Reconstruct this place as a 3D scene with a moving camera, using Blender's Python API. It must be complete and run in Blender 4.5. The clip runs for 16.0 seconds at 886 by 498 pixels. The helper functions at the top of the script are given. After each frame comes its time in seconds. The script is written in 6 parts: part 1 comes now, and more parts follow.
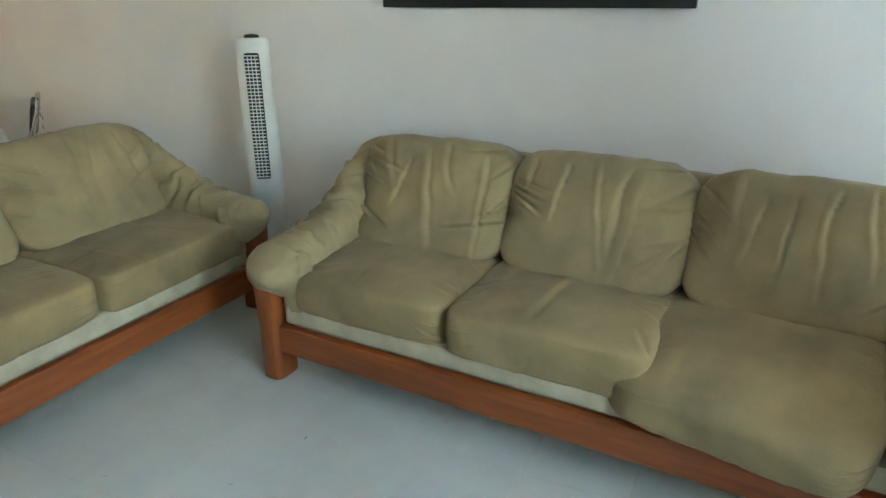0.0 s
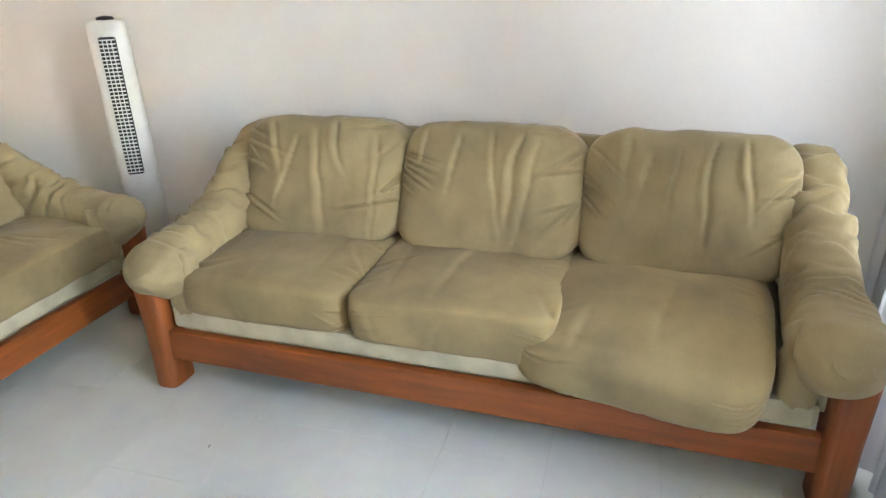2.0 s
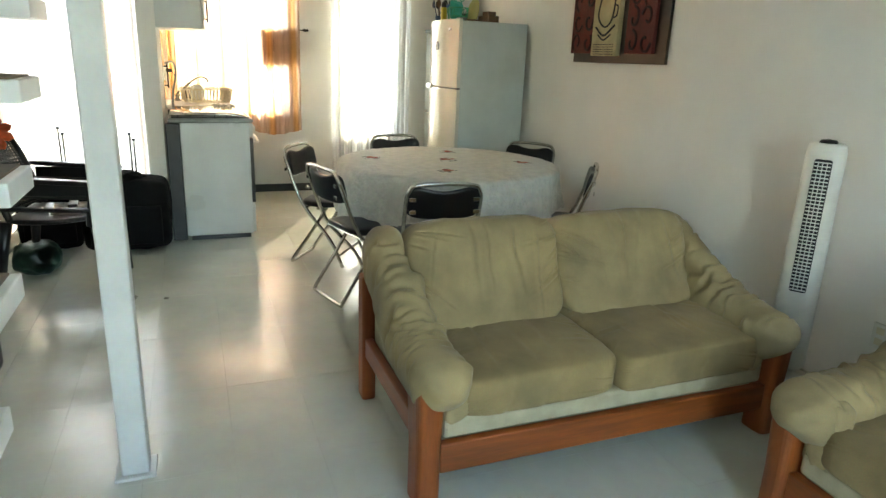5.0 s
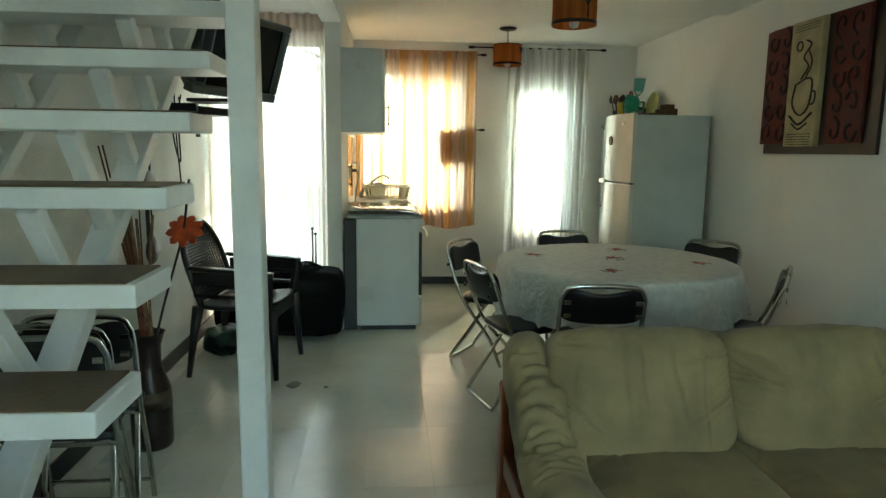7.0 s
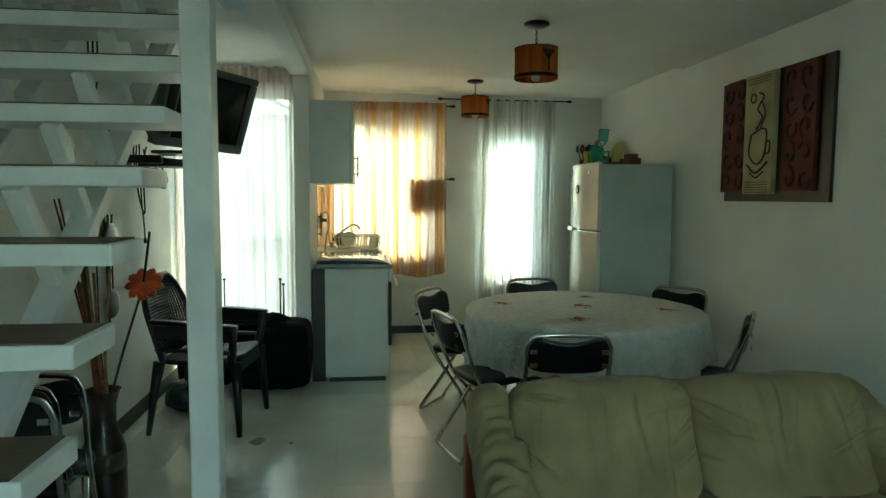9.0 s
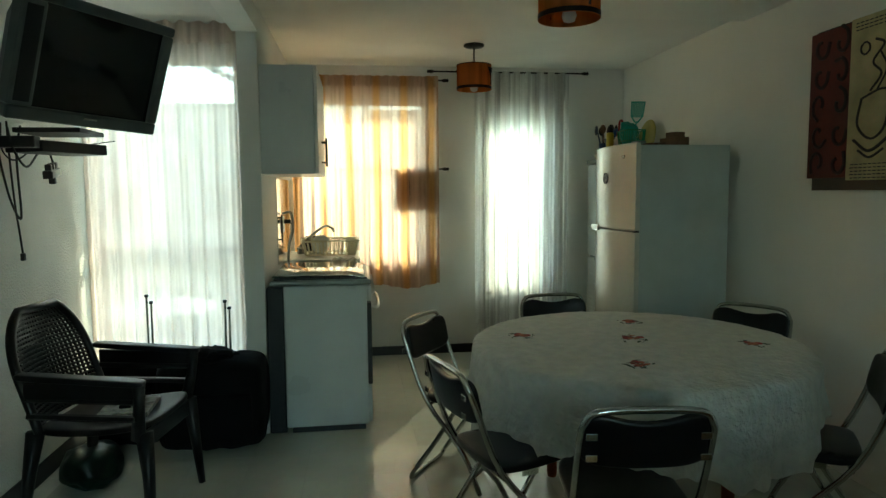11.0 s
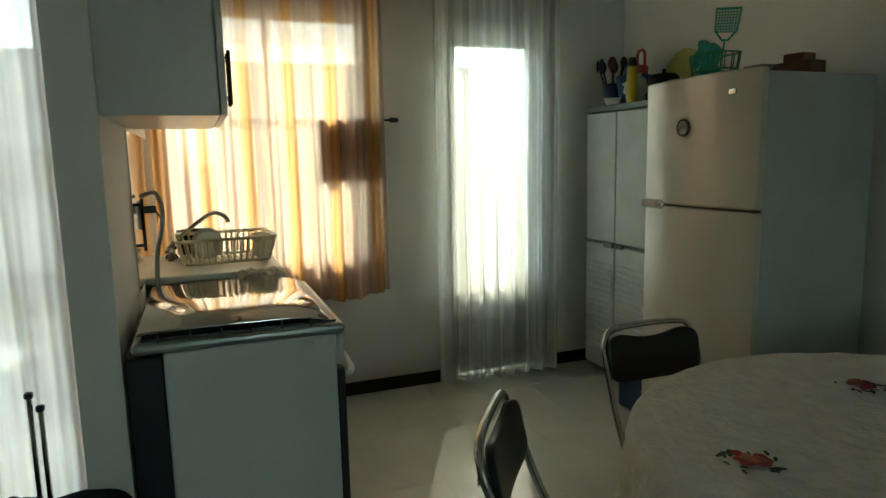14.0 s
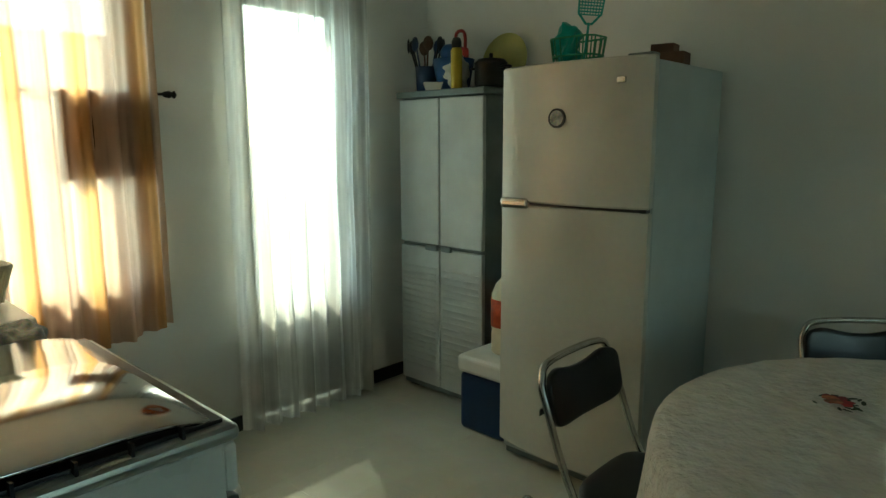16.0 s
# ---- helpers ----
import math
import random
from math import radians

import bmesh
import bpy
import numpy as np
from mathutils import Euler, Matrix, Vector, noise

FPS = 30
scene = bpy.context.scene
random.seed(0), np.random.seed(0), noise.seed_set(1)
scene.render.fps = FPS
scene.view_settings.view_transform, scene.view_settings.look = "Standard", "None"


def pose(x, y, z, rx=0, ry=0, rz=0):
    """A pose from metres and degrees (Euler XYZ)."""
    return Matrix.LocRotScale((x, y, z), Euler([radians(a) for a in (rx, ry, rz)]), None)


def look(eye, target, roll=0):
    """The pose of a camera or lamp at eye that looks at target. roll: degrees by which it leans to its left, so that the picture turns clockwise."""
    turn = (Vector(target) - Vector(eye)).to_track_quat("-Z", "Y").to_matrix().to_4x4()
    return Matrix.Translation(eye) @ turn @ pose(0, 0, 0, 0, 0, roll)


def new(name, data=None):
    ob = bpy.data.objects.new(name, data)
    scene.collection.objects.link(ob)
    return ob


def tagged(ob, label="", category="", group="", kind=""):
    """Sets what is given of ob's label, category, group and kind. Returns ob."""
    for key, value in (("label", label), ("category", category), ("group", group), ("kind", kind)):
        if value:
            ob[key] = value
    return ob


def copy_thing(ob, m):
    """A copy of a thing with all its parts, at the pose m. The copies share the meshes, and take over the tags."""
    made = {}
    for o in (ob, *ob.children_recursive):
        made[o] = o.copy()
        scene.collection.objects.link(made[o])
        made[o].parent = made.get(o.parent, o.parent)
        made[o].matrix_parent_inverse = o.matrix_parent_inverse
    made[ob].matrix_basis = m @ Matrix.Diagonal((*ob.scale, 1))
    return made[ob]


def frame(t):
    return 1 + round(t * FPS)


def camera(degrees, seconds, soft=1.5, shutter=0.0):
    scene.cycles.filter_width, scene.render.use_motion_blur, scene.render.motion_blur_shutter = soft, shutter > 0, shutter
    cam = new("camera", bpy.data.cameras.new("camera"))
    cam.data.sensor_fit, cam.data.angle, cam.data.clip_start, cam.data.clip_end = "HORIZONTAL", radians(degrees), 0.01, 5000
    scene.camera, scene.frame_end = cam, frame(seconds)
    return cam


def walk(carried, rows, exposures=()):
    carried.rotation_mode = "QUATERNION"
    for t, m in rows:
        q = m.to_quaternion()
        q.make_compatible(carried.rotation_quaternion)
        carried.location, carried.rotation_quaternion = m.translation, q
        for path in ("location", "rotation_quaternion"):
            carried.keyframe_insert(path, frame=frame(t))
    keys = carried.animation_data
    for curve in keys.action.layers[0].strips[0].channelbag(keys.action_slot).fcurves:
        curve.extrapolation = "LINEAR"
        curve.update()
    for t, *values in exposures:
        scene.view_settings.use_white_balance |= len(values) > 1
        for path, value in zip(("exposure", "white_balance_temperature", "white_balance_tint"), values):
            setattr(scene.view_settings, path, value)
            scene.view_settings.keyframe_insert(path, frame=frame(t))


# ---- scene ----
cam = camera(69.1, 16.0, soft=1.4)
PATH = [
    (0, (-0.116, 0.152, 1.298), (-0.946, 1.822, 0.576), -0.1),
    (0.5, (-0.124, 0.169, 1.296), (-0.795, 1.884, 0.516), -0.7),
    (1, (-0.131, 0.182, 1.285), (-0.761, 1.906, 0.491), -0.3),
    (1.5, (-0.132, 0.198, 1.281), (-0.75, 1.937, 0.51), -1.3),
    (2, (-0.129, 0.204, 1.272), (-0.664, 1.964, 0.487), -1.8),
    (2.5, (-0.131, 0.193, 1.299), (-0.757, 1.913, 0.493), -2.6),
    (3, (-0.133, 0.183, 1.336), (-1.026, 1.786, 0.541), -3.0),
    (3.5, (-0.149, 0.148, 1.34), (-1.353, 1.555, 0.584), -1.6),
    (4, (-0.214, 0.076, 1.37), (-1.709, 1.228, 0.708), -0.3),
    (4.5, (-0.221, 0.048, 1.38), (-1.952, 0.884, 0.827), -0.5),
    (4.6, (-0.253, 0.025, 1.395), (-1.997, 0.832, 0.842), 0.2),
    (6.8, (-0.424, 0.2, 1.444), (-2.376, 0.402, 1.059), 0.5),
    (7, (-0.44, 0.221, 1.437), (-2.41, 0.384, 1.132), 0.7),
    (7.5, (-0.429, 0.293, 1.463), (-2.409, 0.434, 1.213), 0.8),
    (8, (-0.446, 0.312, 1.463), (-2.425, 0.503, 1.244), 0.3),
    (8.5, (-0.439, 0.286, 1.463), (-2.421, 0.467, 1.266), 0.6),
    (9, (-0.446, 0.28, 1.451), (-2.426, 0.515, 1.292), 0.3),
    (11.3, (-1.864, 0.405, 1.447), (-3.836, 0.684, 1.266), -0.9),
    (11.5, (-2.014, 0.41, 1.475), (-3.978, 0.741, 1.297), -2.5),
    (11.9, (-2.256, 0.395, 1.474), (-4.252, 0.514, 1.444), -2.9),
    (12, (-2.366, 0.409, 1.5), (-4.366, 0.425, 1.471), -2.4),
    (12.5, (-2.65, 0.376, 1.456), (-4.637, 0.186, 1.322), -2.1),
    (13, (-2.959, 0.287, 1.406), (-4.909, 0.452, 0.993), -2.7),
    (13.3, (-3.154, 0.218, 1.384), (-5.083, 0.522, 0.954), -2.5),
    (13.5, (-3.272, 0.219, 1.417), (-5.21, 0.509, 1.017), -4.9),
    (14, (-3.543, 0.08, 1.43), (-5.395, 0.779, 1.145), -1.3),
    (14.5, (-3.772, -0.042, 1.459), (-5.459, 0.993, 1.175), -1.3),
    (15, (-4.075, -0.048, 1.451), (-5.758, 1.012, 1.248), -3.2),
    (15.5, (-4.26, -0.054, 1.423), (-5.673, 1.338, 1.167), -0.9),
    (16, (-4.412, -0.083, 1.44), (-5.766, 1.352, 1.112), -0.2),
]
EXPOSURES = [
    (0.0, 2.8, 7500, 8),
    (0.9, 3.55, 8200, 22),
    (2.6, 3.55, 8200, 22),
    (4.0, 3.4, 7800, 12),
    (4.7, 2.95, 7800, 6),
    (6.8, 1.8, 7500, -10),
    (9.2, 1.3, 7000, -24),
    (11.3, 0.85, 7200, -16),
    (13.0, 0.5, 7150, -5),
    (14.5, 0.7, 7300, -12),
    (16.0, 0.95, 7100, -18),
]
walk(cam, [(t, look(eye, target, roll)) for t, eye, target, roll in PATH], EXPOSURES)

SKY, SUN, EASTW, TILE_SIZE, TILE_OX, TILE_OY = 0.80, 3.8, 0.8, 0.3045, -0.015, 0.1065

# ---------------------------------------------------------------- light
WORLD = bpy.data.worlds.new("sky")
scene.world = WORLD
WORLD.use_nodes = True
SUN_TO = Vector((1.0, -0.52, -0.89)).normalized()
wn = WORLD.node_tree.nodes
sky = wn.new("ShaderNodeTexSky")
sky.sky_type = "NISHITA"
sky.sun_disc = False
sky.sun_elevation = math.asin(-SUN_TO.z)
sky.sun_rotation = math.atan2(-SUN_TO.x, -SUN_TO.y)
wn["Background"].inputs["Strength"].default_value = SKY
WORLD.node_tree.links.new(sky.outputs["Color"], wn["Background"].inputs["Color"])
sun_data = bpy.data.lights.new("sun", "SUN")
sun_data.energy, sun_data.angle, sun_data.color = SUN, radians(0.6), (1.0, 0.94, 0.84)
sun = new("sun", sun_data)
sun.matrix_world = Matrix.Translation((-12, 8, 12)) @ SUN_TO.to_track_quat("-Z", "Y").to_matrix().to_4x4()


def window_light(name, m, w, h, watts, colour):
    d = bpy.data.lights.new(name, "AREA")
    d.shape, d.size, d.size_y, d.energy, d.color = "RECTANGLE", w, h, watts, colour
    o = new(name, d)
    o.matrix_world = m
    return o


# daylight of the east window behind the walker
window_light("east_window_light", look((0.99, 1.25, 1.45), (-3, 1.25, 1.2)), 1.7, 1.9, EASTW, (0.86, 0.93, 1.0))

# ---------------------------------------------------------------- materials


def mat(name, col, rough=0.5, metal=0.0, var=0.12, scale=5.0, bump=0.08, bscale=120.0, sheen=0.0, coat=0.0, stretch=(1, 1, 1), rand=0.0, spec=0.5, room=False):
    m = bpy.data.materials.new(name)
    m.use_nodes = True
    nt = m.node_tree
    n, l = nt.nodes, nt.links
    b = n["Principled BSDF"]
    tc = n.new("ShaderNodeTexCoord")
    mp = n.new("ShaderNodeMapping")
    mp.inputs["Scale"].default_value = stretch
    l.new(n.new("ShaderNodeNewGeometry").outputs["Position"] if room else tc.outputs["Object"], mp.inputs["Vector"])
    big, fine = n.new("ShaderNodeTexNoise"), n.new("ShaderNodeTexNoise")
    big.inputs["Scale"].default_value, big.inputs["Detail"].default_value = scale, 5
    fine.inputs["Scale"].default_value, fine.inputs["Detail"].default_value = bscale, 3
    for t in (big, fine):
        l.new(mp.outputs["Vector"], t.inputs["Vector"])
    dark = tuple(max(0.0, c * (1 - 2.2 * var)) for c in col)
    lite = tuple(min(1.0, c * (1 + 0.8 * var)) for c in col)
    ramp = n.new("ShaderNodeValToRGB")
    ramp.color_ramp.elements[0].position, ramp.color_ramp.elements[0].color = 0.3, (*dark, 1)
    ramp.color_ramp.elements[1].position, ramp.color_ramp.elements[1].color = 0.68, (*lite, 1)
    l.new(big.outputs["Fac"], ramp.inputs["Fac"])
    mix = n.new("ShaderNodeMix")
    mix.data_type, mix.blend_type = "RGBA", "MULTIPLY"
    mix.inputs["Factor"].default_value = min(1.0, var * 2.0)
    l.new(ramp.outputs["Color"], mix.inputs[6])
    l.new(fine.outputs["Color"], mix.inputs[7])
    colour = mix.outputs[2]
    if rand:
        oi, hs, mr = n.new("ShaderNodeObjectInfo"), n.new("ShaderNodeHueSaturation"), n.new("ShaderNodeMapRange")
        mr.inputs["To Min"].default_value, mr.inputs["To Max"].default_value = 1 - rand, 1 + rand
        l.new(oi.outputs["Random"], mr.inputs["Value"])
        l.new(mr.outputs["Result"], hs.inputs["Value"])
        l.new(colour, hs.inputs["Color"])
        colour = hs.outputs["Color"]
    l.new(colour, b.inputs["Base Color"])
    rr = n.new("ShaderNodeMapRange")
    rr.inputs["To Min"].default_value, rr.inputs["To Max"].default_value = max(0.02, rough - 0.08), min(1.0, rough + 0.08)
    l.new(big.outputs["Fac"], rr.inputs["Value"])
    l.new(rr.outputs["Result"], b.inputs["Roughness"])
    b.inputs["Metallic"].default_value = metal
    b.inputs["Specular IOR Level"].default_value = spec
    b.inputs["Sheen Weight"].default_value = sheen
    b.inputs["Sheen Roughness"].default_value = 0.4
    b.inputs["Coat Weight"].default_value = coat
    if bump:
        bp = n.new("ShaderNodeBump")
        bp.inputs["Strength"].default_value, bp.inputs["Distance"].default_value = bump, 0.01
        l.new(fine.outputs["Fac"], bp.inputs["Height"])
        l.new(bp.outputs["Normal"], b.inputs["Normal"])
    return m


def cloth_mat(name, col, clear, glow, fold_shade=0.62, stripe=None):
    """A thin woven cloth: part open, part scattering light through, with fold shading put into its colour."""
    m = bpy.data.materials.new(name)
    m.use_nodes = True
    n, l = m.node_tree.nodes, m.node_tree.links
    n.remove(n["Principled BSDF"])
    out = n["Material Output"]
    tr, df, tl = n.new("ShaderNodeBsdfTransparent"), n.new("ShaderNodeBsdfDiffuse"), n.new("ShaderNodeBsdfTranslucent")
    a, b = n.new("ShaderNodeMixShader"), n.new("ShaderNodeMixShader")
    tc, nz = n.new("ShaderNodeTexCoord"), n.new("ShaderNodeTexNoise")
    nz.inputs["Scale"].default_value = 7
    l.new(tc.outputs["Object"], nz.inputs["Vector"])
    ramp = n.new("ShaderNodeValToRGB")
    ramp.color_ramp.elements[0].color = (*[c * 0.86 for c in col], 1)
    ramp.color_ramp.elements[1].color = (*col, 1)
    l.new(nz.outputs["Fac"], ramp.inputs["Fac"])
    colour = ramp.outputs["Color"]
    # upright darker streaks multiplied into the colour, standing in for shade between folds
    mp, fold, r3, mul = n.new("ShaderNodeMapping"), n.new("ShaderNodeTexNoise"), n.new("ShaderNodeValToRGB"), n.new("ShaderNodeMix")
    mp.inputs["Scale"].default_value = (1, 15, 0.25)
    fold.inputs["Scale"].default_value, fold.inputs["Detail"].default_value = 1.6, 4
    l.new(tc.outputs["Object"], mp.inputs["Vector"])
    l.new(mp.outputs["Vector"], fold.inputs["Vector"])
    r3.color_ramp.elements[0].position, r3.color_ramp.elements[0].color = 0.36, (fold_shade, fold_shade * 0.98, fold_shade * 0.95, 1)
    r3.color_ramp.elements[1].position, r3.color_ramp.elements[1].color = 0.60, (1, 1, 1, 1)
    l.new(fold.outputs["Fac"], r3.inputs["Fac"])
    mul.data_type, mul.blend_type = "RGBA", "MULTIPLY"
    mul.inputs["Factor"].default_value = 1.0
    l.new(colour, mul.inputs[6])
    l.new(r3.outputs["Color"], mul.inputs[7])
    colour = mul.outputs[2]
    if stripe:
        wv, mx, r2 = n.new("ShaderNodeTexWave"), n.new("ShaderNodeMix"), n.new("ShaderNodeValToRGB")
        wv.bands_direction = "Y"
        wv.inputs["Scale"].default_value, wv.inputs["Distortion"].default_value = 1.35, 0.6
        l.new(tc.outputs["Object"], wv.inputs["Vector"])
        r2.color_ramp.elements[0].position, r2.color_ramp.elements[1].position = 0.70, 0.95
        l.new(wv.outputs["Color"], r2.inputs["Fac"])
        mx.data_type = "RGBA"
        l.new(r2.outputs["Color"], mx.inputs["Factor"])
        l.new(colour, mx.inputs[6])
        mx.inputs[7].default_value = (*stripe, 1)
        colour = mx.outputs[2]
    for s in (df, tl):
        l.new(colour, s.inputs["Color"])
    a.inputs["Fac"].default_value = glow
    l.new(df.outputs[0], a.inputs[1])
    l.new(tl.outputs[0], a.inputs[2])
    b.inputs["Fac"].default_value = clear
    l.new(a.outputs[0], b.inputs[1])
    l.new(tr.outputs[0], b.inputs[2])
    l.new(b.outputs[0], out.inputs["Surface"])
    return m


def glass_mat(name, tint=(0.95, 0.98, 0.97)):
    m = bpy.data.materials.new(name)
    m.use_nodes = True
    b = m.node_tree.nodes["Principled BSDF"]
    b.inputs["Base Color"].default_value = (*tint, 1)
    b.inputs["Transmission Weight"].default_value = 1.0
    b.inputs["Roughness"].default_value = 0.02
    b.inputs["IOR"].default_value = 1.1
    return m


VELVET = mat("beige_velvet", (0.36, 0.275, 0.137), 0.85, var=0.16, scale=5.0, bump=0.10, bscale=300, sheen=0.12)
# slightly darker, browner velvet for the seat cushions and lumbar rolls
VELVET_TOP = mat("browner_beige_velvet", (0.345, 0.250, 0.112), 0.85, var=0.17, scale=4.5, bump=0.10, bscale=300, sheen=0.12)
LINING = mat("pale_lining_cloth", (0.50, 0.44, 0.29), 0.9, var=0.12, scale=9, bump=0.2, bscale=300)
WOOD = mat("red_brown_wood", (0.33, 0.080, 0.014), 0.44, var=0.14, scale=4, bump=0.05, bscale=40, coat=0.08, stretch=(6, 6, 0.7))
WOOD_SIDE = mat("red_brown_side_wood", (0.33, 0.080, 0.014), 0.44, var=0.14, scale=4, bump=0.05, bscale=40, coat=0.08, stretch=(6, 0.7, 6))
WOOD_RAIL = mat("red_brown_rail_wood", (0.33, 0.080, 0.014), 0.44, var=0.16, scale=5, bump=0.06, bscale=40, coat=0.08, stretch=(0.6, 6, 6))
PAINT = mat("white_wall_paint", (0.86, 0.85, 0.80), 0.75, var=0.03, scale=1.6, bump=0.10, bscale=130)
STUCCO = mat("rough_white_plaster", (0.83, 0.82, 0.75), 0.85, var=0.05, scale=3, bump=0.9, bscale=95)
CEIL = mat("ceiling_paint", (0.85, 0.84, 0.79), 0.8, var=0.04, scale=1.3, bump=0.10, bscale=90)
TRIM = mat("white_gloss_paint", (0.76, 0.77, 0.74), 0.35, var=0.05, scale=6, bump=0.05, bscale=60)
TILE = mat("pale_vinyl_tile", (0.64, 0.65, 0.56), 0.19, var=0.07, scale=1.7, bump=0.03, bscale=18, rand=0.006, room=True)
GROUT = mat("dark_joint", (0.64, 0.64, 0.56), 0.7, var=0.1)
BASE = mat("dark_baseboard", (0.028, 0.03, 0.028), 0.4, var=0.2)
TREAD = mat("brown_stair_covering", (0.17, 0.11, 0.055), 0.5, var=0.18, scale=8, bump=0.15, bscale=60)
BLACK = mat("black_plastic", (0.012, 0.013, 0.014), 0.38, var=0.2, scale=9, bump=0.05)
BLACKCLOTH = mat("black_nylon_cloth", (0.008, 0.009, 0.010), 0.8, var=0.3, scale=6, bump=0.4, bscale=200, spec=0.2)
HOB = mat("brushed_steel", (0.36, 0.39, 0.37), 0.32, metal=0.8, var=0.1)
SCUFF = mat("brown_floor_scuff", (0.42, 0.38, 0.27), 0.6, var=0.3, scale=20)
CHIP = mat("bare_concrete_chip", (0.26, 0.26, 0.22), 0.9, var=0.25)
VINYL = mat("black_vinyl", (0.010, 0.011, 0.012), 0.3, var=0.2, scale=8, bump=0.1, bscale=200)
CHROME = mat("worn_chrome", (0.62, 0.62, 0.58), 0.2, metal=1.0, var=0.12, scale=14, bump=0.03)
STEEL = mat("polished_steel", (0.66, 0.66, 0.64), 0.07, metal=1.0, var=0.06, scale=4, bump=0.0)
DARKMETAL = mat("dark_metal", (0.05, 0.047, 0.04), 0.4, metal=0.8, var=0.2)
ENAMEL = mat("white_enamel", (0.70, 0.74, 0.72), 0.3, var=0.05, scale=3, bump=0.02)
FRIDGE = mat("cream_fridge_paint", (0.66, 0.65, 0.57), 0.22, var=0.05, scale=2.5, bump=0.02, bscale=40, coat=0.3)
FRIDGE_SIDE = mat("grey_white_fridge_side", (0.50, 0.56, 0.54), 0.45, var=0.05, scale=4, bump=0.12, bscale=180)
LOCKER = mat("grey_plastic", (0.54, 0.58, 0.55), 0.5, var=0.06, scale=5, bump=0.05)
GREYTRIM = mat("dark_grey_plastic", (0.19, 0.23, 0.22), 0.5, var=0.1)
WHITEPL = mat("white_plastic", (0.78, 0.78, 0.72), 0.35, var=0.05, scale=8, bump=0.02)
CREAMPL = mat("cream_plastic", (0.72, 0.66, 0.48), 0.4, var=0.05, scale=8, bump=0.02)
TVGREY = mat("silver_grey_plastic", (0.11, 0.125, 0.12), 0.35, var=0.08)
SCREEN = mat("dark_screen_glass", (0.012, 0.013, 0.013), 0.08, var=0.1, bump=0.0)
LINEN = mat("white_embossed_tablecloth", (0.74, 0.73, 0.66), 0.75, var=0.06, scale=16, bump=1.4, bscale=34)
REDF = mat("red_flower_print", (0.55, 0.05, 0.04), 0.7, var=0.3, scale=30)
PINKF = mat("orange_flower_print", (0.68, 0.22, 0.10), 0.7, var=0.3, scale=30)
GREENF = mat("dark_leaf_print", (0.05, 0.09, 0.035), 0.7, var=0.3, scale=30)
ORANGE = mat("orange_cloth_petal", (0.72, 0.10, 0.02), 0.7, var=0.25, scale=20)
REED = mat("red_brown_reed", (0.20, 0.055, 0.025), 0.7, var=0.3, scale=30)
REEDTAN = mat("tan_reed", (0.32, 0.20, 0.09), 0.7, var=0.3, scale=30)
CLAY = mat("dark_glazed_clay", (0.045, 0.024, 0.018), 0.35, var=0.3, scale=7, bump=0.1)
CLAYBAND = mat("tan_clay_band", (0.12, 0.085, 0.05), 0.5, var=0.3, scale=9)
GREENPL = mat("green_plastic", (0.03, 0.32, 0.15), 0.4, var=0.1)
TEALPL = mat("teal_plastic", (0.02, 0.42, 0.33), 0.4, var=0.1)
BLUEPL = mat("blue_plastic", (0.02, 0.10, 0.28), 0.4, var=0.1)
NAVY = mat("navy_plastic", (0.012, 0.045, 0.12), 0.4, var=0.1)
REDPL = mat("red_plastic", (0.45, 0.03, 0.02), 0.4, var=0.1)
YELLOW = mat("yellow_plastic", (0.62, 0.50, 0.05), 0.4, var=0.1)
YELLOWPALE = mat("pale_yellow_plastic", (0.60, 0.56, 0.18), 0.5, var=0.1)
BROWNBOX = mat("brown_cardboard", (0.16, 0.09, 0.045), 0.8, var=0.2)
SHADE_OR = cloth_mat("orange_lamp_shade", (0.78, 0.28, 0.08), 0.0, 0.6)
REDPANEL = mat("red_brown_canvas", (0.16, 0.020, 0.011), 0.7, var=0.25, scale=6, bump=0.3, bscale=160)
DARKRED = mat("dark_red_brown_paint", (0.05, 0.012, 0.010), 0.7, var=0.3)
CREAMCAN = mat("cream_canvas", (0.55, 0.47, 0.26), 0.75, var=0.15, scale=7, bump=0.3, bscale=160)
INK = mat("dark_ink", (0.015, 0.012, 0.01), 0.6, var=0.1)
BOARD = mat("dark_brown_board", (0.018, 0.010, 0.008), 0.45, var=0.3, scale=6)
ZEBRAW = mat("off_white_print", (0.70, 0.70, 0.68), 0.5, var=0.05)
SHEER = cloth_mat("white_sheer_curtain", (0.92, 0.77, 0.68), 0.11, 0.64, fold_shade=0.8)
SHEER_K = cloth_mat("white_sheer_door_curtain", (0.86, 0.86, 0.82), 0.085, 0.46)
AMBER = cloth_mat("amber_curtain", (0.70, 0.50, 0.37), 0.04, 0.58, fold_shade=0.84, stripe=(0.62, 0.33, 0.13))
TOWEL = cloth_mat("brown_towel", (0.12, 0.06, 0.03), 0.0, 0.2)
WHITECURTAIN = cloth_mat("white_cotton_curtain", (0.85, 0.85, 0.85), 0.05, 0.4)
GLASS = glass_mat("window_glass")
WATER = glass_mat("clear_plastic", (0.85, 0.92, 0.9))
ALU = mat("white_aluminium", (0.70, 0.70, 0.68), 0.4, var=0.05)
GROUND = mat("patio_concrete", (0.50, 0.49, 0.45), 0.85, var=0.15, scale=1.5, bump=0.3, bscale=30)
NEIGHBOUR = mat("neighbour_plaster", (0.72, 0.67, 0.57), 0.85, var=0.1, scale=0.8, bump=0.3, bscale=20)
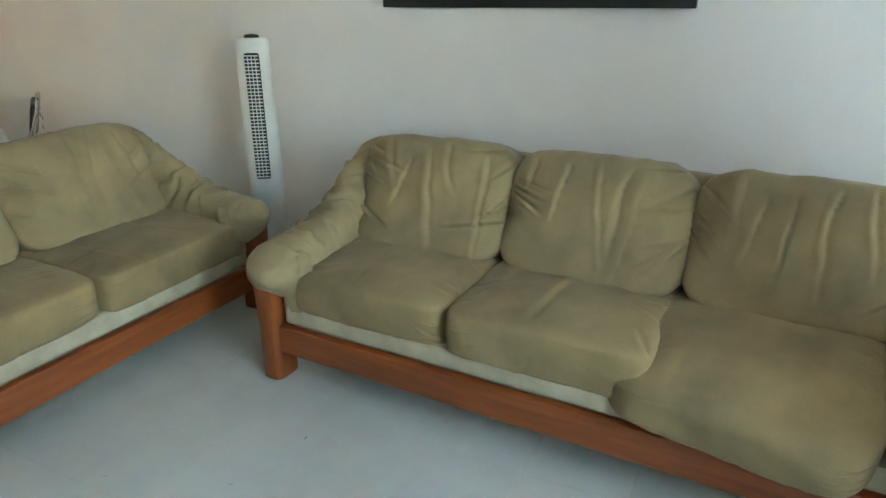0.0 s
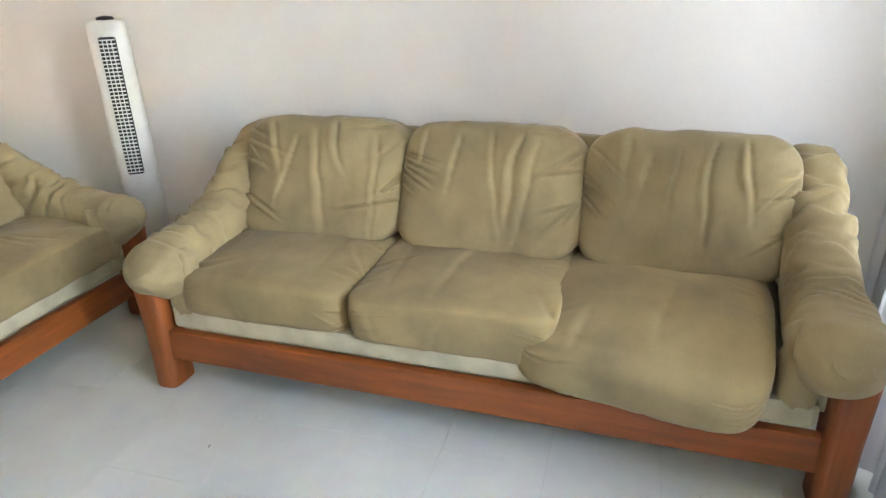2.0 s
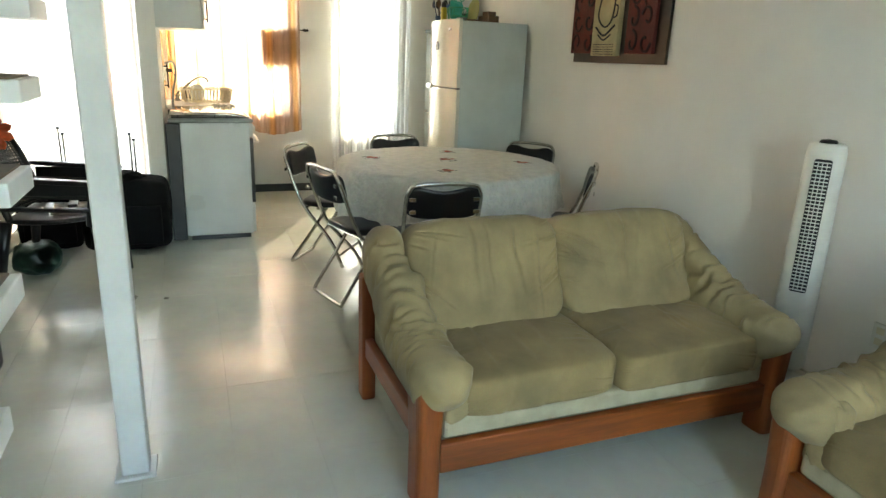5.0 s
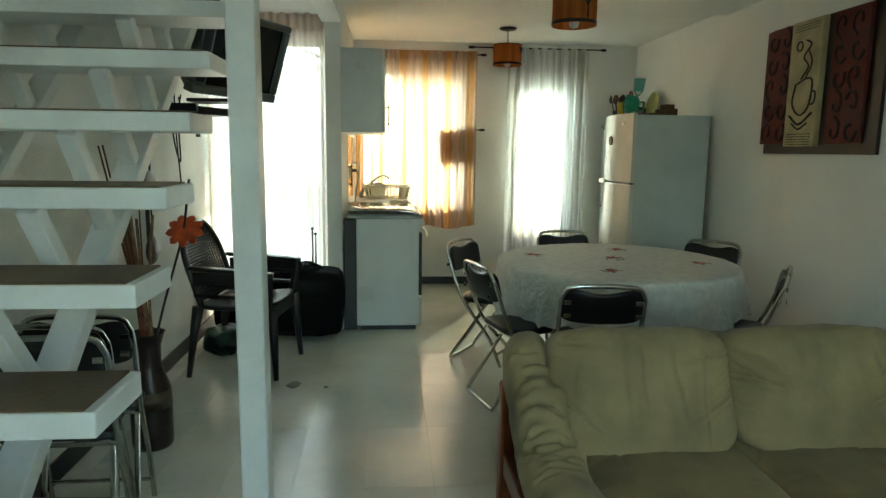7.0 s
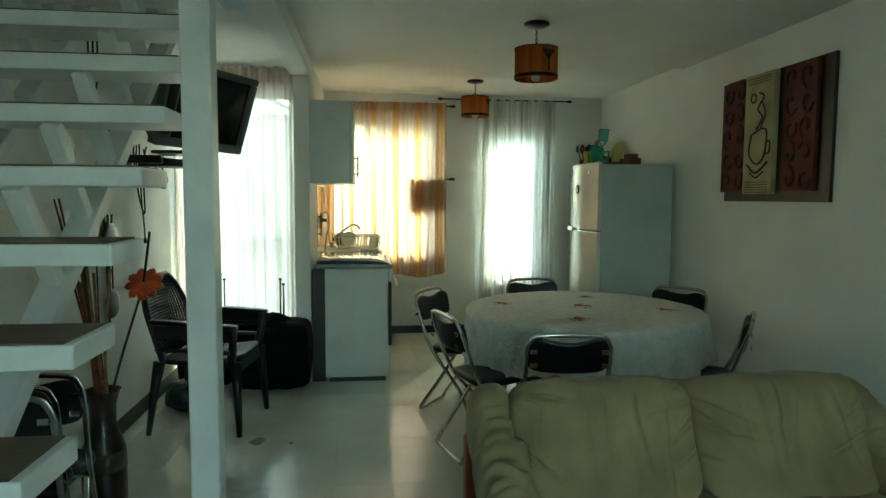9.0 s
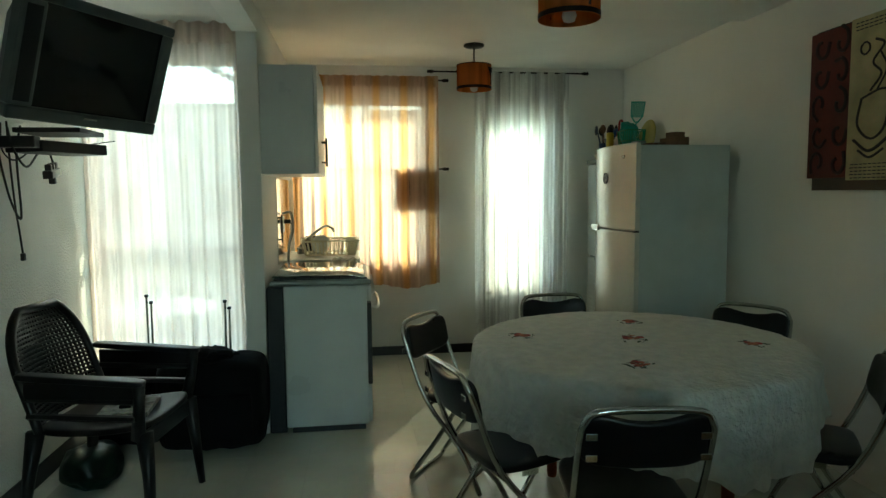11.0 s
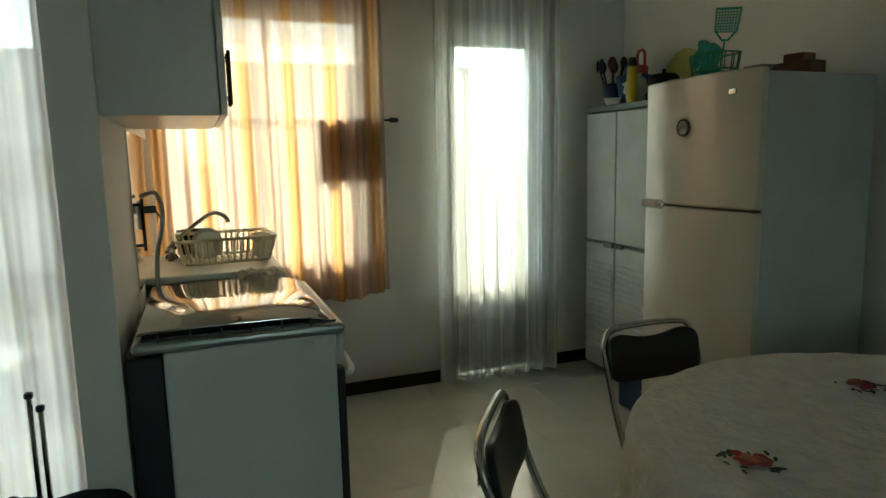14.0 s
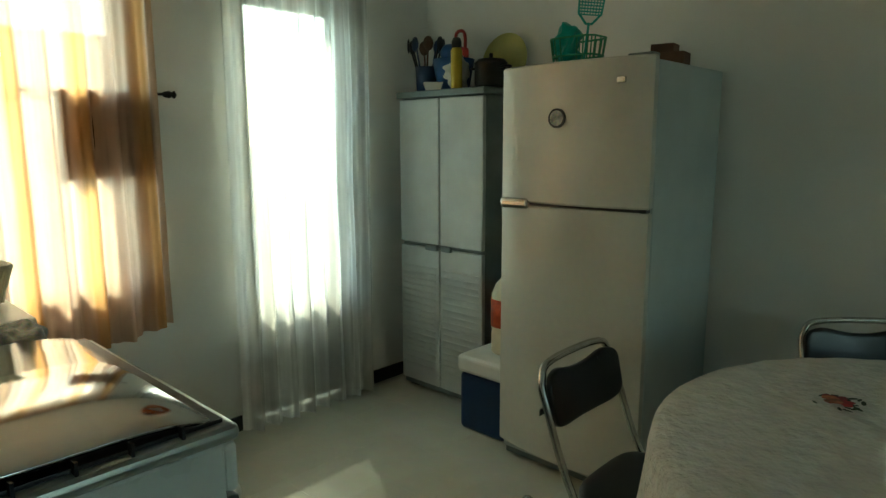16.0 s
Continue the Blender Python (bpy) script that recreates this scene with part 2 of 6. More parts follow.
BROWNWIN = mat("dark_window_pane", (0.06, 0.07, 0.08), 0.1, var=0.1)
CORD = mat("black_cable", (0.01, 0.01, 0.01), 0.5, var=0.1)
GREYHOSE = mat("grey_hose", (0.40, 0.42, 0.40), 0.5, var=0.1)
PAPER = mat("newspaper", (0.55, 0.55, 0.50), 0.8, var=0.3, scale=30)
BULB = mat("clear_bulb_glass", (0.75, 0.72, 0.62), 0.1, var=0.05)
GREENBAG = mat("dark_green_bag", (0.01, 0.05, 0.03), 0.35, var=0.3, scale=8)

# ---------------------------------------------------------------- builders


def thing(name, label, category, m=None, group="", kind=""):
    o = new(name)
    o.empty_display_size = 0.1
    if m is not None:
        o.matrix_world = m
    return tagged(o, label, category, group, kind)


def part(name, bm, material, parent=None, label="", smooth=False):
    me = bpy.data.meshes.new(name)
    bm.normal_update()
    bm.to_mesh(me)
    bm.free()
    me.materials.append(material)
    if smooth:
        for p in me.polygons:
            p.use_smooth = True
    o = new(name, me)
    o.parent = parent
    return tagged(o, label)


def raw(name, verts, faces, material, parent=None, label="", smooth=False):
    me = bpy.data.meshes.new(name)
    me.from_pydata([tuple(v) for v in verts], [], faces)
    me.update()
    me.materials.append(material)
    if smooth:
        for p in me.polygons:
            p.use_smooth = True
    o = new(name, me)
    o.parent = parent
    return tagged(o, label)


def box(bm, c, s, bev=0.0, rot=None, seg=2):
    r = bmesh.ops.create_cube(bm, size=1.0)["verts"]
    m = Matrix.Translation(c) @ (rot.to_4x4() if rot else Matrix()) @ Matrix.Diagonal((*s, 1))
    bmesh.ops.transform(bm, matrix=m, verts=r)
    if bev:
        es = list({e for v in r for e in v.link_edges})
        bmesh.ops.bevel(bm, geom=es, offset=min(bev, min(s) * 0.49), segments=seg, affect="EDGES", profile=0.5)
    return bm


def boxes(*items, bev=0.0):
    bm = bmesh.new()
    for c, s in items:
        box(bm, c, s, bev)
    return bm


def slab(x0, x1, y0, y1, z0, z1, bev=0.0):
    return box(bmesh.new(), ((x0 + x1) / 2, (y0 + y1) / 2, (z0 + z1) / 2), (abs(x1 - x0), abs(y1 - y0), abs(z1 - z0)), bev)


def smooth_path(pts, n=6):
    """Catmull-Rom points through pts."""
    p = [Vector(q) for q in pts]
    p = [2 * p[0] - p[1]] + p + [2 * p[-1] - p[-2]]
    out = []
    for i in range(1, len(p) - 2):
        for k in range(n):
            t = k / n
            out.append(0.5 * (2 * p[i] + (p[i + 1] - p[i - 1]) * t + (2 * p[i - 1] - 5 * p[i] + 4 * p[i + 1] - p[i + 2]) * t * t + (3 * p[i] - p[i - 1] - 3 * p[i + 1] + p[i + 2]) * t ** 3))
    return out + [p[-2]]


def tube(bm, pts, r, seg=8, closed=False):
    """A round tube along pts; r a number or one per point."""
    pts = [Vector(q) for q in pts]
    n = len(pts)
    rings = []
    side = None
    for i, q in enumerate(pts):
        a = pts[i - 1] if i or closed else q
        b = pts[(i + 1) % n] if i < n - 1 or closed else q
        d = (b - a).normalized()
        if side is None:
            side = d.orthogonal().normalized()
        side = (side - d * side.dot(d)).normalized()
        up = d.cross(side)
        rad = r[i] if isinstance(r, (list, tuple)) else r
        rings.append([bm.verts.new(q + rad * (math.cos(2 * math.pi * k / seg) * side + math.sin(2 * math.pi * k / seg) * up)) for k in range(seg)])
    for i in range(n if closed else n - 1):
        a, b = rings[i], rings[(i + 1) % n]
        for k in range(seg):
            bm.faces.new((a[k], a[(k + 1) % seg], b[(k + 1) % seg], b[k]))
    if not closed:
        bm.faces.new(rings[0][::-1])
        bm.faces.new(rings[-1])
    return bm


def lathe(bm, profile, seg=24, c=(0, 0, 0), caps=True):
    """Turned shape round z from (radius, height) pairs."""
    rings = [[bm.verts.new((c[0] + r * math.cos(2 * math.pi * k / seg), c[1] + r * math.sin(2 * math.pi * k / seg), c[2] + z)) for k in range(seg)] for r, z in profile]
    for a, b in zip(rings, rings[1:]):
        for k in range(seg):
            bm.faces.new((a[k], a[(k + 1) % seg], b[(k + 1) % seg], b[k]))
    if caps:
        bm.faces.new(rings[0][::-1])
        bm.faces.new(rings[-1])
    return bm


def pillow(size, n=22, p=4.5, amp=0.012, seed=0, fold=(1, 1, 1), shape=None, freq=7.0):
    """A stuffed cushion: rounded block, bulged, with creases. shape(v) bends it."""
    w, d, h = size
    verts, faces, index = [], [], {}
    off = Vector((seed * 3.7, seed * 1.9, seed * 5.3))

    def vid(c):
        key = tuple(round(a, 5) for a in c)
        if key in index:
            return index[key]
        v = Vector(c)
        v = v / (abs(v.x) ** p + abs(v.y) ** p + abs(v.z) ** p) ** (1 / p)
        q = Vector((v.x * w / 2, v.y * d / 2, v.z * h / 2))
        nrm = Vector((v.x ** 3 / w, v.y ** 3 / d, v.z ** 3 / h)).normalized()
        s = Vector((q.x * fold[0], q.y * fold[1], q.z * fold[2])) * freq + off
        crease = abs(noise.noise(s)) * -1.6 + 0.5 + 0.5 * noise.noise(s * 2.3)
        q += nrm * amp * crease
        if shape:
            q = shape(q, v)
        index[key] = len(verts)
        verts.append(q)
        return index[key]
    for axis in range(3):
        for sgn in (-1, 1):
            for i in range(n):
                for j in range(n):
                    quad = []
                    for a, b in ((i, j), (i + 1, j), (i + 1, j + 1), (i, j + 1)):
                        c = [0, 0, 0]
                        c[axis] = sgn
                        c[(axis + 1) % 3] = 2 * a / n - 1
                        c[(axis + 2) % 3] = 2 * b / n - 1
                        quad.append(vid(c))
                    faces.append(quad if sgn > 0 else quad[::-1])
    return verts, faces


def sheet(fn, nu, nv):
    """A cloth sheet from fn(u, v)."""
    verts = [fn(i / nu, j / nv) for j in range(nv + 1) for i in range(nu + 1)]
    faces = [(j * (nu + 1) + i, j * (nu + 1) + i + 1, (j + 1) * (nu + 1) + i + 1, (j + 1) * (nu + 1) + i) for j in range(nv) for i in range(nu)]
    return verts, faces


def disc_marks(bm, c, r, n, h=0.002, squash=0.6, seedv=0):
    """A cluster of small flat petals lying on a surface."""
    rnd = random.Random(seedv)
    for k in range(n):
        a, q = rnd.uniform(0, 6.28), r * math.sqrt(rnd.random())
        cx, cy, rr, t = c[0] + q * math.cos(a), c[1] + q * math.sin(a), rnd.uniform(0.010, 0.02), rnd.uniform(0, 6.28)
        top = [bm.verts.new((cx + rr * (math.cos(b) * math.cos(t) - squash * math.sin(b) * math.sin(t)), cy + rr * (math.cos(b) * math.sin(t) + squash * math.sin(b) * math.cos(t)), c[2] + h * (0.6 + 0.4 * rnd.random()))) for b in [2 * math.pi * i / 8 for i in range(8)]]
        bm.faces.new(top)
    return bm


# ---------------------------------------------------------------- the room
NW, SW, WK, XE = 2.815, -1.22, -7.27, 0.92       # north wall, south wall, kitchen west wall, east wall
KS, XC, XW = -0.155, -5.50, -5.74                # kitchen south wall face, its free end, living window wall
CL, CK = 2.49, 2.53                              # living and kitchen ceilings


def setting(name, bm, material, label, category):
    return tagged(part(name, bm, material), label, category, "", "structure")


bm = bmesh.new()
box(bm, ((WK + XE) / 2, NW + 0.08, 1.3), (XE - WK + 0.4, 0.16, 2.6))
setting("wall_north", bm, PAINT, "white painted plaster wall behind the sofa", "wall")
bm = bmesh.new()
box(bm, ((XW + XE) / 2 - 0.1, SW - 0.08, 2.6), (XE - XW + 0.3, 0.16, 5.2))
setting("wall_south", bm, STUCCO, "rough white plaster wall beside the stairs", "wall")


def wall_x(name, x, y0, y1, z1, holes, thick, material, label):
    """A wall across x with rectangular openings (y0, y1, z0, z1), sorted by y."""
    bm = bmesh.new()
    cur = y0
    for a, b, c, d in holes:
        if a > cur:
            box(bm, (x, (cur + a) / 2, z1 / 2), (thick, a - cur, z1))
        if c > 0:
            box(bm, (x, (a + b) / 2, c / 2), (thick, b - a, c))
        box(bm, (x, (a + b) / 2, (d + z1) / 2), (thick, b - a, z1 - d))
        cur = b
    if y1 > cur:
        box(bm, (x, (cur + y1) / 2, z1 / 2), (thick, y1 - cur, z1))
    return setting(name, bm, material, label, "wall")


wall_x("wall_west", WK - 0.07, KS - 0.115, NW, 2.6, [(-0.05, 1.03, 0.86, 2.24), (1.52, 2.22, 0.0, 2.22)], 0.14, PAINT, "white kitchen wall with a window and a glazed door")
wall_x("wall_window", XW - 0.07, SW, KS - 0.115, 2.6, [(-1.20, -0.30, 0.06, 2.27)], 0.14, PAINT, "white wall with a tall window onto the patio")
wall_x("wall_east", XE + 0.08, SW, NW, 2.6, [(0.35, 2.2, 0.45, 2.3)], 0.16, PAINT, "plain white wall with a curtained window")
bm = slab(WK, XC, KS - 0.115, KS, 0, 2.6)
setting("wall_kitchen", bm, PAINT, "white partition ending in a pillar beside the window", "wall")
bm = slab(XC + 0.002, 0.9, KS - 0.135, KS + 0.01, 2.37, CL + 0.05)
setting("beam", bm, PAINT, "white painted beam under the ceiling beside the stairs", "beam")
setting("ceiling", slab(-5.45, XE + 0.1, KS, NW + 0.1, CL, CL + 0.14), CEIL, "matt white living room ceiling", "ceiling")
setting("ceiling_kitchen", slab(WK - 0.1, -5.45, KS - 0.1, NW + 0.1, CK, CK + 0.1), CEIL, "matt white kitchen ceiling", "ceiling")
setting("ceiling_bay", slab(XW - 0.1, -4.15, SW - 0.05, KS - 0.152, 2.47, 2.62), CEIL, "white ceiling above the tall window", "ceiling")
# the stairwell goes on to the floor above
setting("wall_upper", boxes(((-1.6, KS - 0.05, 3.9), (5.4, 0.1, 2.5)), ((-4.2, -0.7, 3.9), (0.1, 1.2, 2.5)), ((1.0, -0.7, 3.9), (0.16, 1.2, 2.6))), PAINT, "plain white walls of the stairwell above", "wall")
setting("ceiling_upper", slab(-4.4, 1.1, SW - 0.1, KS + 0.1, 5.0, 5.1), CEIL, "white ceiling above the stairwell", "ceiling")
# unseen block above the kitchen, added to stop the sun reaching the tall window
setting("storey_sun_block", boxes((((WK - 4.25) / 2 - 0.07, (KS - 0.115 + NW) / 2, 3.93), (-4.25 - WK + 0.10, NW - KS + 0.45, 2.56))), NEIGHBOUR, "unseen plastered block above the kitchen, added to keep sun off the tall window", "wall")
bb = bmesh.new()
box(bb, ((XW + 0.8) / 2, SW + 0.007, 0.05), (0.8 - XW, 0.014, 0.10), 0.004)
setting("baseboard_south", bb, BASE, "dark baseboard along the plaster wall", "baseboard")
bb = bmesh.new()
box(bb, (WK + 0.007, (KS + 1.46) / 2 + 0.0, 0.04), (0.014, 1.46 - KS, 0.08), 0.004)
box(bb, (WK + 0.007, 2.53, 0.04), (0.014, 0.5, 0.08), 0.004)
setting("baseboard_west", bb, BASE, "dark baseboard along the kitchen wall", "baseboard")

# ---------------------------------------------------------------- windows and doors


def pane(name, bm, parent, material=GLASS):
    o = part(name, bm, material, parent)
    o.visible_shadow = False
    return o


w1 = thing("window_1", "tall white aluminium window behind sheer curtains", "window", kind="structure")
y0, y1, z0, z1, x = -1.20, -0.30, 0.06, 2.27, XW - 0.07
bm = bmesh.new()
for yy in (y0 + 0.02, y1 - 0.02):
    box(bm, (x, yy, (z0 + z1) / 2), (0.05, 0.04, z1 - z0), 0.004)
for zz in (z0 + 0.02, z1 - 0.02, 1.10):
    box(bm, (x, (y0 + y1) / 2, zz), (0.048, y1 - y0 - 0.08, 0.04), 0.004)
part("window_frame", bm, ALU, w1)
for a, b in ((z0 + 0.04, 1.08), (1.12, z1 - 0.04)):
    pane("pane", slab(x - 0.003, x + 0.003, y0 + 0.04, y1 - 0.04, a, b), w1)
for yy in (-0.86, -0.42):
    part("latch", box(bmesh.new(), (x + 0.04, yy, 1.10), (0.03, 0.05, 0.035), 0.006), GREYTRIM, w1, "grey latch on the middle bar")

w2 = thing("window_2", "white aluminium kitchen window above the sink", "window", kind="structure")
y0, y1, z0, z1, x = -0.05, 1.03, 0.86, 2.24, WK - 0.07
bm = bmesh.new()
for yy in (y0 + 0.02, (y0 + y1) / 2, y1 - 0.02):
    box(bm, (x, yy, (z0 + z1) / 2), (0.05, 0.04, z1 - z0), 0.004)
for zz in (z0 + 0.02, z1 - 0.02):
    box(bm, (x, (y0 + y1) / 2, zz), (0.048, y1 - y0 - 0.08, 0.04), 0.004)
part("window_frame", bm, ALU, w2)
for a, b in ((y0 + 0.04, 0.47), (0.51, y1 - 0.04)):
    pane("pane", slab(x - 0.003, x + 0.003, a, b, z0 + 0.04, z1 - 0.04), w2)
part("window_sill", slab(WK - 0.02, WK + 0.03, y0 - 0.02, y1 + 0.02, z0 - 0.03, z0 - 0.002, 0.005), PAINT, w2)

d1 = thing("door_1", "white metal back door with a glazed panel, closed", "door", kind="structure")
x = WK - 0.07
bm = bmesh.new()
for yy in (1.54, 2.20):
    box(bm, (x, yy, 1.11), (0.10, 0.04, 2.22), 0.004)
box(bm, (x, 1.87, 2.20), (0.098, 0.62, 0.04), 0.004)
part("door_frame", bm, ALU, d1)
bm = bmesh.new()
box(bm, (x, 1.585, 1.09), (0.04, 0.05, 2.16), 0.004)
box(bm, (x, 2.145, 1.09), (0.04, 0.07, 2.16), 0.004)
box(bm, (x, 1.86, 0.345), (0.036, 0.50, 0.66), 0.004)
box(bm, (x, 1.86, 2.135), (0.036, 0.50, 0.07), 0.004)
part("door_leaf", bm, TRIM, d1)
pane("pane", slab(x - 0.003, x + 0.003, 1.61, 2.11, 0.675, 2.10), d1)
bm = lathe(bmesh.new(), [(0.0, 0.0), (0.026, 0.0), (0.022, 0.012), (0.012, 0.018), (0.013, 0.035), (0.027, 0.045), (0.03, 0.06), (0.022, 0.075), (0.0, 0.078)], 16, caps=False)
bmesh.ops.transform(bm, matrix=pose(WK - 0.05, 2.155, 1.06, 0, 90, 0), verts=bm.verts)
part("door_knob", bm, DARKMETAL, d1, "dark metal door knob", True)

w3 = thing("window_3", "wide curtained window in the east wall", "window", kind="structure")
y0, y1, z0, z1, x = 0.35, 2.2, 0.45, 2.3, XE + 0.1
bm = bmesh.new()
for yy in (y0 + 0.02, (y0 + y1) / 2, y1 - 0.02):
    box(bm, (x, yy, (z0 + z1) / 2), (0.05, 0.04, z1 - z0), 0.004)
for zz in (z0 + 0.02, z1 - 0.02):
    box(bm, (x, (y0 + y1) / 2, zz), (0.048, y1 - y0 - 0.08, 0.04), 0.004)
part("window_frame", bm, ALU, w3)


def curtain(name, label, axis_at, a0, a1, z0, z1, folds, depth, material, seed, hem=None, head=0.06, gather=0.0):
    """A hanging curtain across x = axis_at from y = a0 to a1."""
    rnd = random.Random(seed)
    ph = [rnd.uniform(0, 6.28) for _ in range(4)]

    def fn(u, v):
        y = a0 + (a1 - a0) * (u + gather * math.sin(6 * u + ph[0]) * (1 - v) * 0.06)
        bot = z0 + (hem(u) if hem else 0.0)
        z = bot + (z1 - bot) * v
        k = (1.0 - 0.55 * v)
        wv = math.sin(2 * math.pi * folds * u + ph[1] + 0.8 * math.sin(3 * u + ph[2]) + 0.35 * math.sin(4 * v + ph[3]))
        wv += 0.45 * math.sin(2 * math.pi * folds * 2.37 * u + ph[2] - v)
        xx = axis_at + depth * wv * (k if v < 0.97 else 0.5) + 0.01 * noise.noise((u * 9, v * 5, seed))
        return (xx, y, z)
    c = thing(name, label, "curtain")
    v, f = sheet(fn, int(folds * 16), 26)
    raw("cloth", v, f, material, c, "", True)
    return c


def rod(parent, x, ya, yb, z, r=0.008, material=CHROME, name="rod"):
    part(name, tube(bmesh.new(), [(x, ya, z), (x, yb, z)], r, 10), material, parent, "thin metal curtain rod")
    for yy in (ya, yb):
        o = part("finial", lathe(bmesh.new(), [(0.004, -0.03), (0.012, -0.02), (0.016, 0.0), (0.011, 0.015), (0.017, 0.024), (0.004, 0.034)], 10, (0, 0, 0)), material, parent)
        o.matrix_local = pose(x, yy, z, 90 if yy == ya else -90, 0, 0)


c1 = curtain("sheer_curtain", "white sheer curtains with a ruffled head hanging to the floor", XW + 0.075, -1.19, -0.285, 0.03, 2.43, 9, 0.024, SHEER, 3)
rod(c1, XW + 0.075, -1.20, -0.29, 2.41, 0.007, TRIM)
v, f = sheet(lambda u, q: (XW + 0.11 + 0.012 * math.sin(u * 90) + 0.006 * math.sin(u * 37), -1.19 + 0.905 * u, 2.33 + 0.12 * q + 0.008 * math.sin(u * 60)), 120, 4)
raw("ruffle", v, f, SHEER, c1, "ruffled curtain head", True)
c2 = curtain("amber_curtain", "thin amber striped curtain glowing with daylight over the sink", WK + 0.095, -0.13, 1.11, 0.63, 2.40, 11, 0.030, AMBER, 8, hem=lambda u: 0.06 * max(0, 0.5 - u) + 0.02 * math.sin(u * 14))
rod(c2, WK + 0.075, -0.12, 1.17, 2.40, 0.007, DARKMETAL)
rod(c2, WK + 0.06, -0.12, 1.17, 1.645, 0.006, DARKMETAL)
v, f = sheet(lambda u, q: (WK + 0.10 + 0.014 * math.sin(u * 110) + 0.008 * math.sin(u * 41), -0.13 + 1.24 * u, 2.34 + 0.09 * q), 140, 3)
raw("ruffle", v, f, AMBER, c2, "gathered amber heading", True)
tw = thing("towel", "small brown towel hanging on the lower curtain rod", "towel")
v, f = sheet(lambda u, q: (WK + 0.05 + 0.012 * math.sin(u * 19 + 1), 0.73 + 0.37 * u, 1.30 + 0.35 * q), 40, 10)
raw("towel_cloth", v, f, TOWEL, tw, "", True)
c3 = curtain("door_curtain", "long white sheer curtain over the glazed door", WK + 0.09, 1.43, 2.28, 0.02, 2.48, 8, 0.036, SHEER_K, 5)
rod(c3, WK + 0.08, 1.05, 2.42, 2.475, 0.007, DARKMETAL)
c4 = curtain("white_curtain", "plain white curtain drawn across the east window", XE - 0.13, 1.05, 2.74, 0.04, 2.40, 12, 0.03, WHITECURTAIN, 12)
rod(c4, XE - 0.12, 0.2, 2.76, 2.39)
c5 = curtain("white_curtain", "plain white curtain hanging beside the long sofa", 0.545, 1.16, 1.93, 0.04, 2.40, 7, 0.03, WHITECURTAIN, 17)
rod(c5, 0.545, 0.2, 2.79, 2.39)

# ---------------------------------------------------------------- sofas


def crease_field(seed, count, gathers=6):
    """Creases on a cushion's face: (start, end, depth, width); upright ones and short ones gathered at the sides."""
    rnd = random.Random(seed)
    out = []
    for k in range(count):
        x0, top = -0.75 + 1.5 * (k + rnd.uniform(0.1, 0.9)) / count, rnd.uniform(0.55, 0.98)
        out.append(((x0, top), (x0 + rnd.uniform(-0.22, 0.22), top - rnd.uniform(0.6, 1.7)), rnd.uniform(0.006, 0.016), rnd.uniform(0.015, 0.032)))
    for sx in (-1, 1):
        for k in range(gathers):
            z0 = rnd.uniform(-0.35, 0.92)
            ln, a = rnd.uniform(0.18, 0.75), radians(rnd.uniform(8, 62))
            out.append(((sx * 0.97, z0), (sx * (0.97 - ln * math.cos(a)), z0 - ln * math.sin(a)), rnd.uniform(0.007, 0.016), rnd.uniform(0.012, 0.024)))
    return out


def crease_at(creases, x, z):
    total = 0.0
    x += 0.05 * noise.noise((x * 1.7, z * 2.1, 4.0))
    for (ax, az), (bx, bz), dep, wid in creases:
        dx, dz = bx - ax, bz - az
        t = ((x - ax) * dx + (z - az) * dz) / (dx * dx + dz * dz)
        if t < -0.1 or t > 1.1:
            continue
        d = ((x - ax) * dz - (z - az) * dx) / math.hypot(dx, dz)
        if abs(d) > 6 * wid:
            continue
        fade = max(0.0, min(1.0, (1.1 - t) * 1.6)) * min(1.0, (t + 0.1) * 6)
        swell = math.exp(-((d - 2.6 * wid) / (1.5 * wid)) ** 2)
        total += dep * fade * (math.exp(-abs(d) / (0.8 * wid)) - 0.55 * swell)
    return total


def arm_creases(seed):
    """Fine gathers that run across an arm: (place along it, around it, half length, depth)."""
    rnd = random.Random(seed)
    return [(rnd.gauss(0.46, 0.17), rnd.uniform(0.2, 2.9), rnd.uniform(0.35, 1.1), rnd.uniform(0.008, 0.020), rnd.uniform(-0.035, 0.035)) for _ in range(40)]


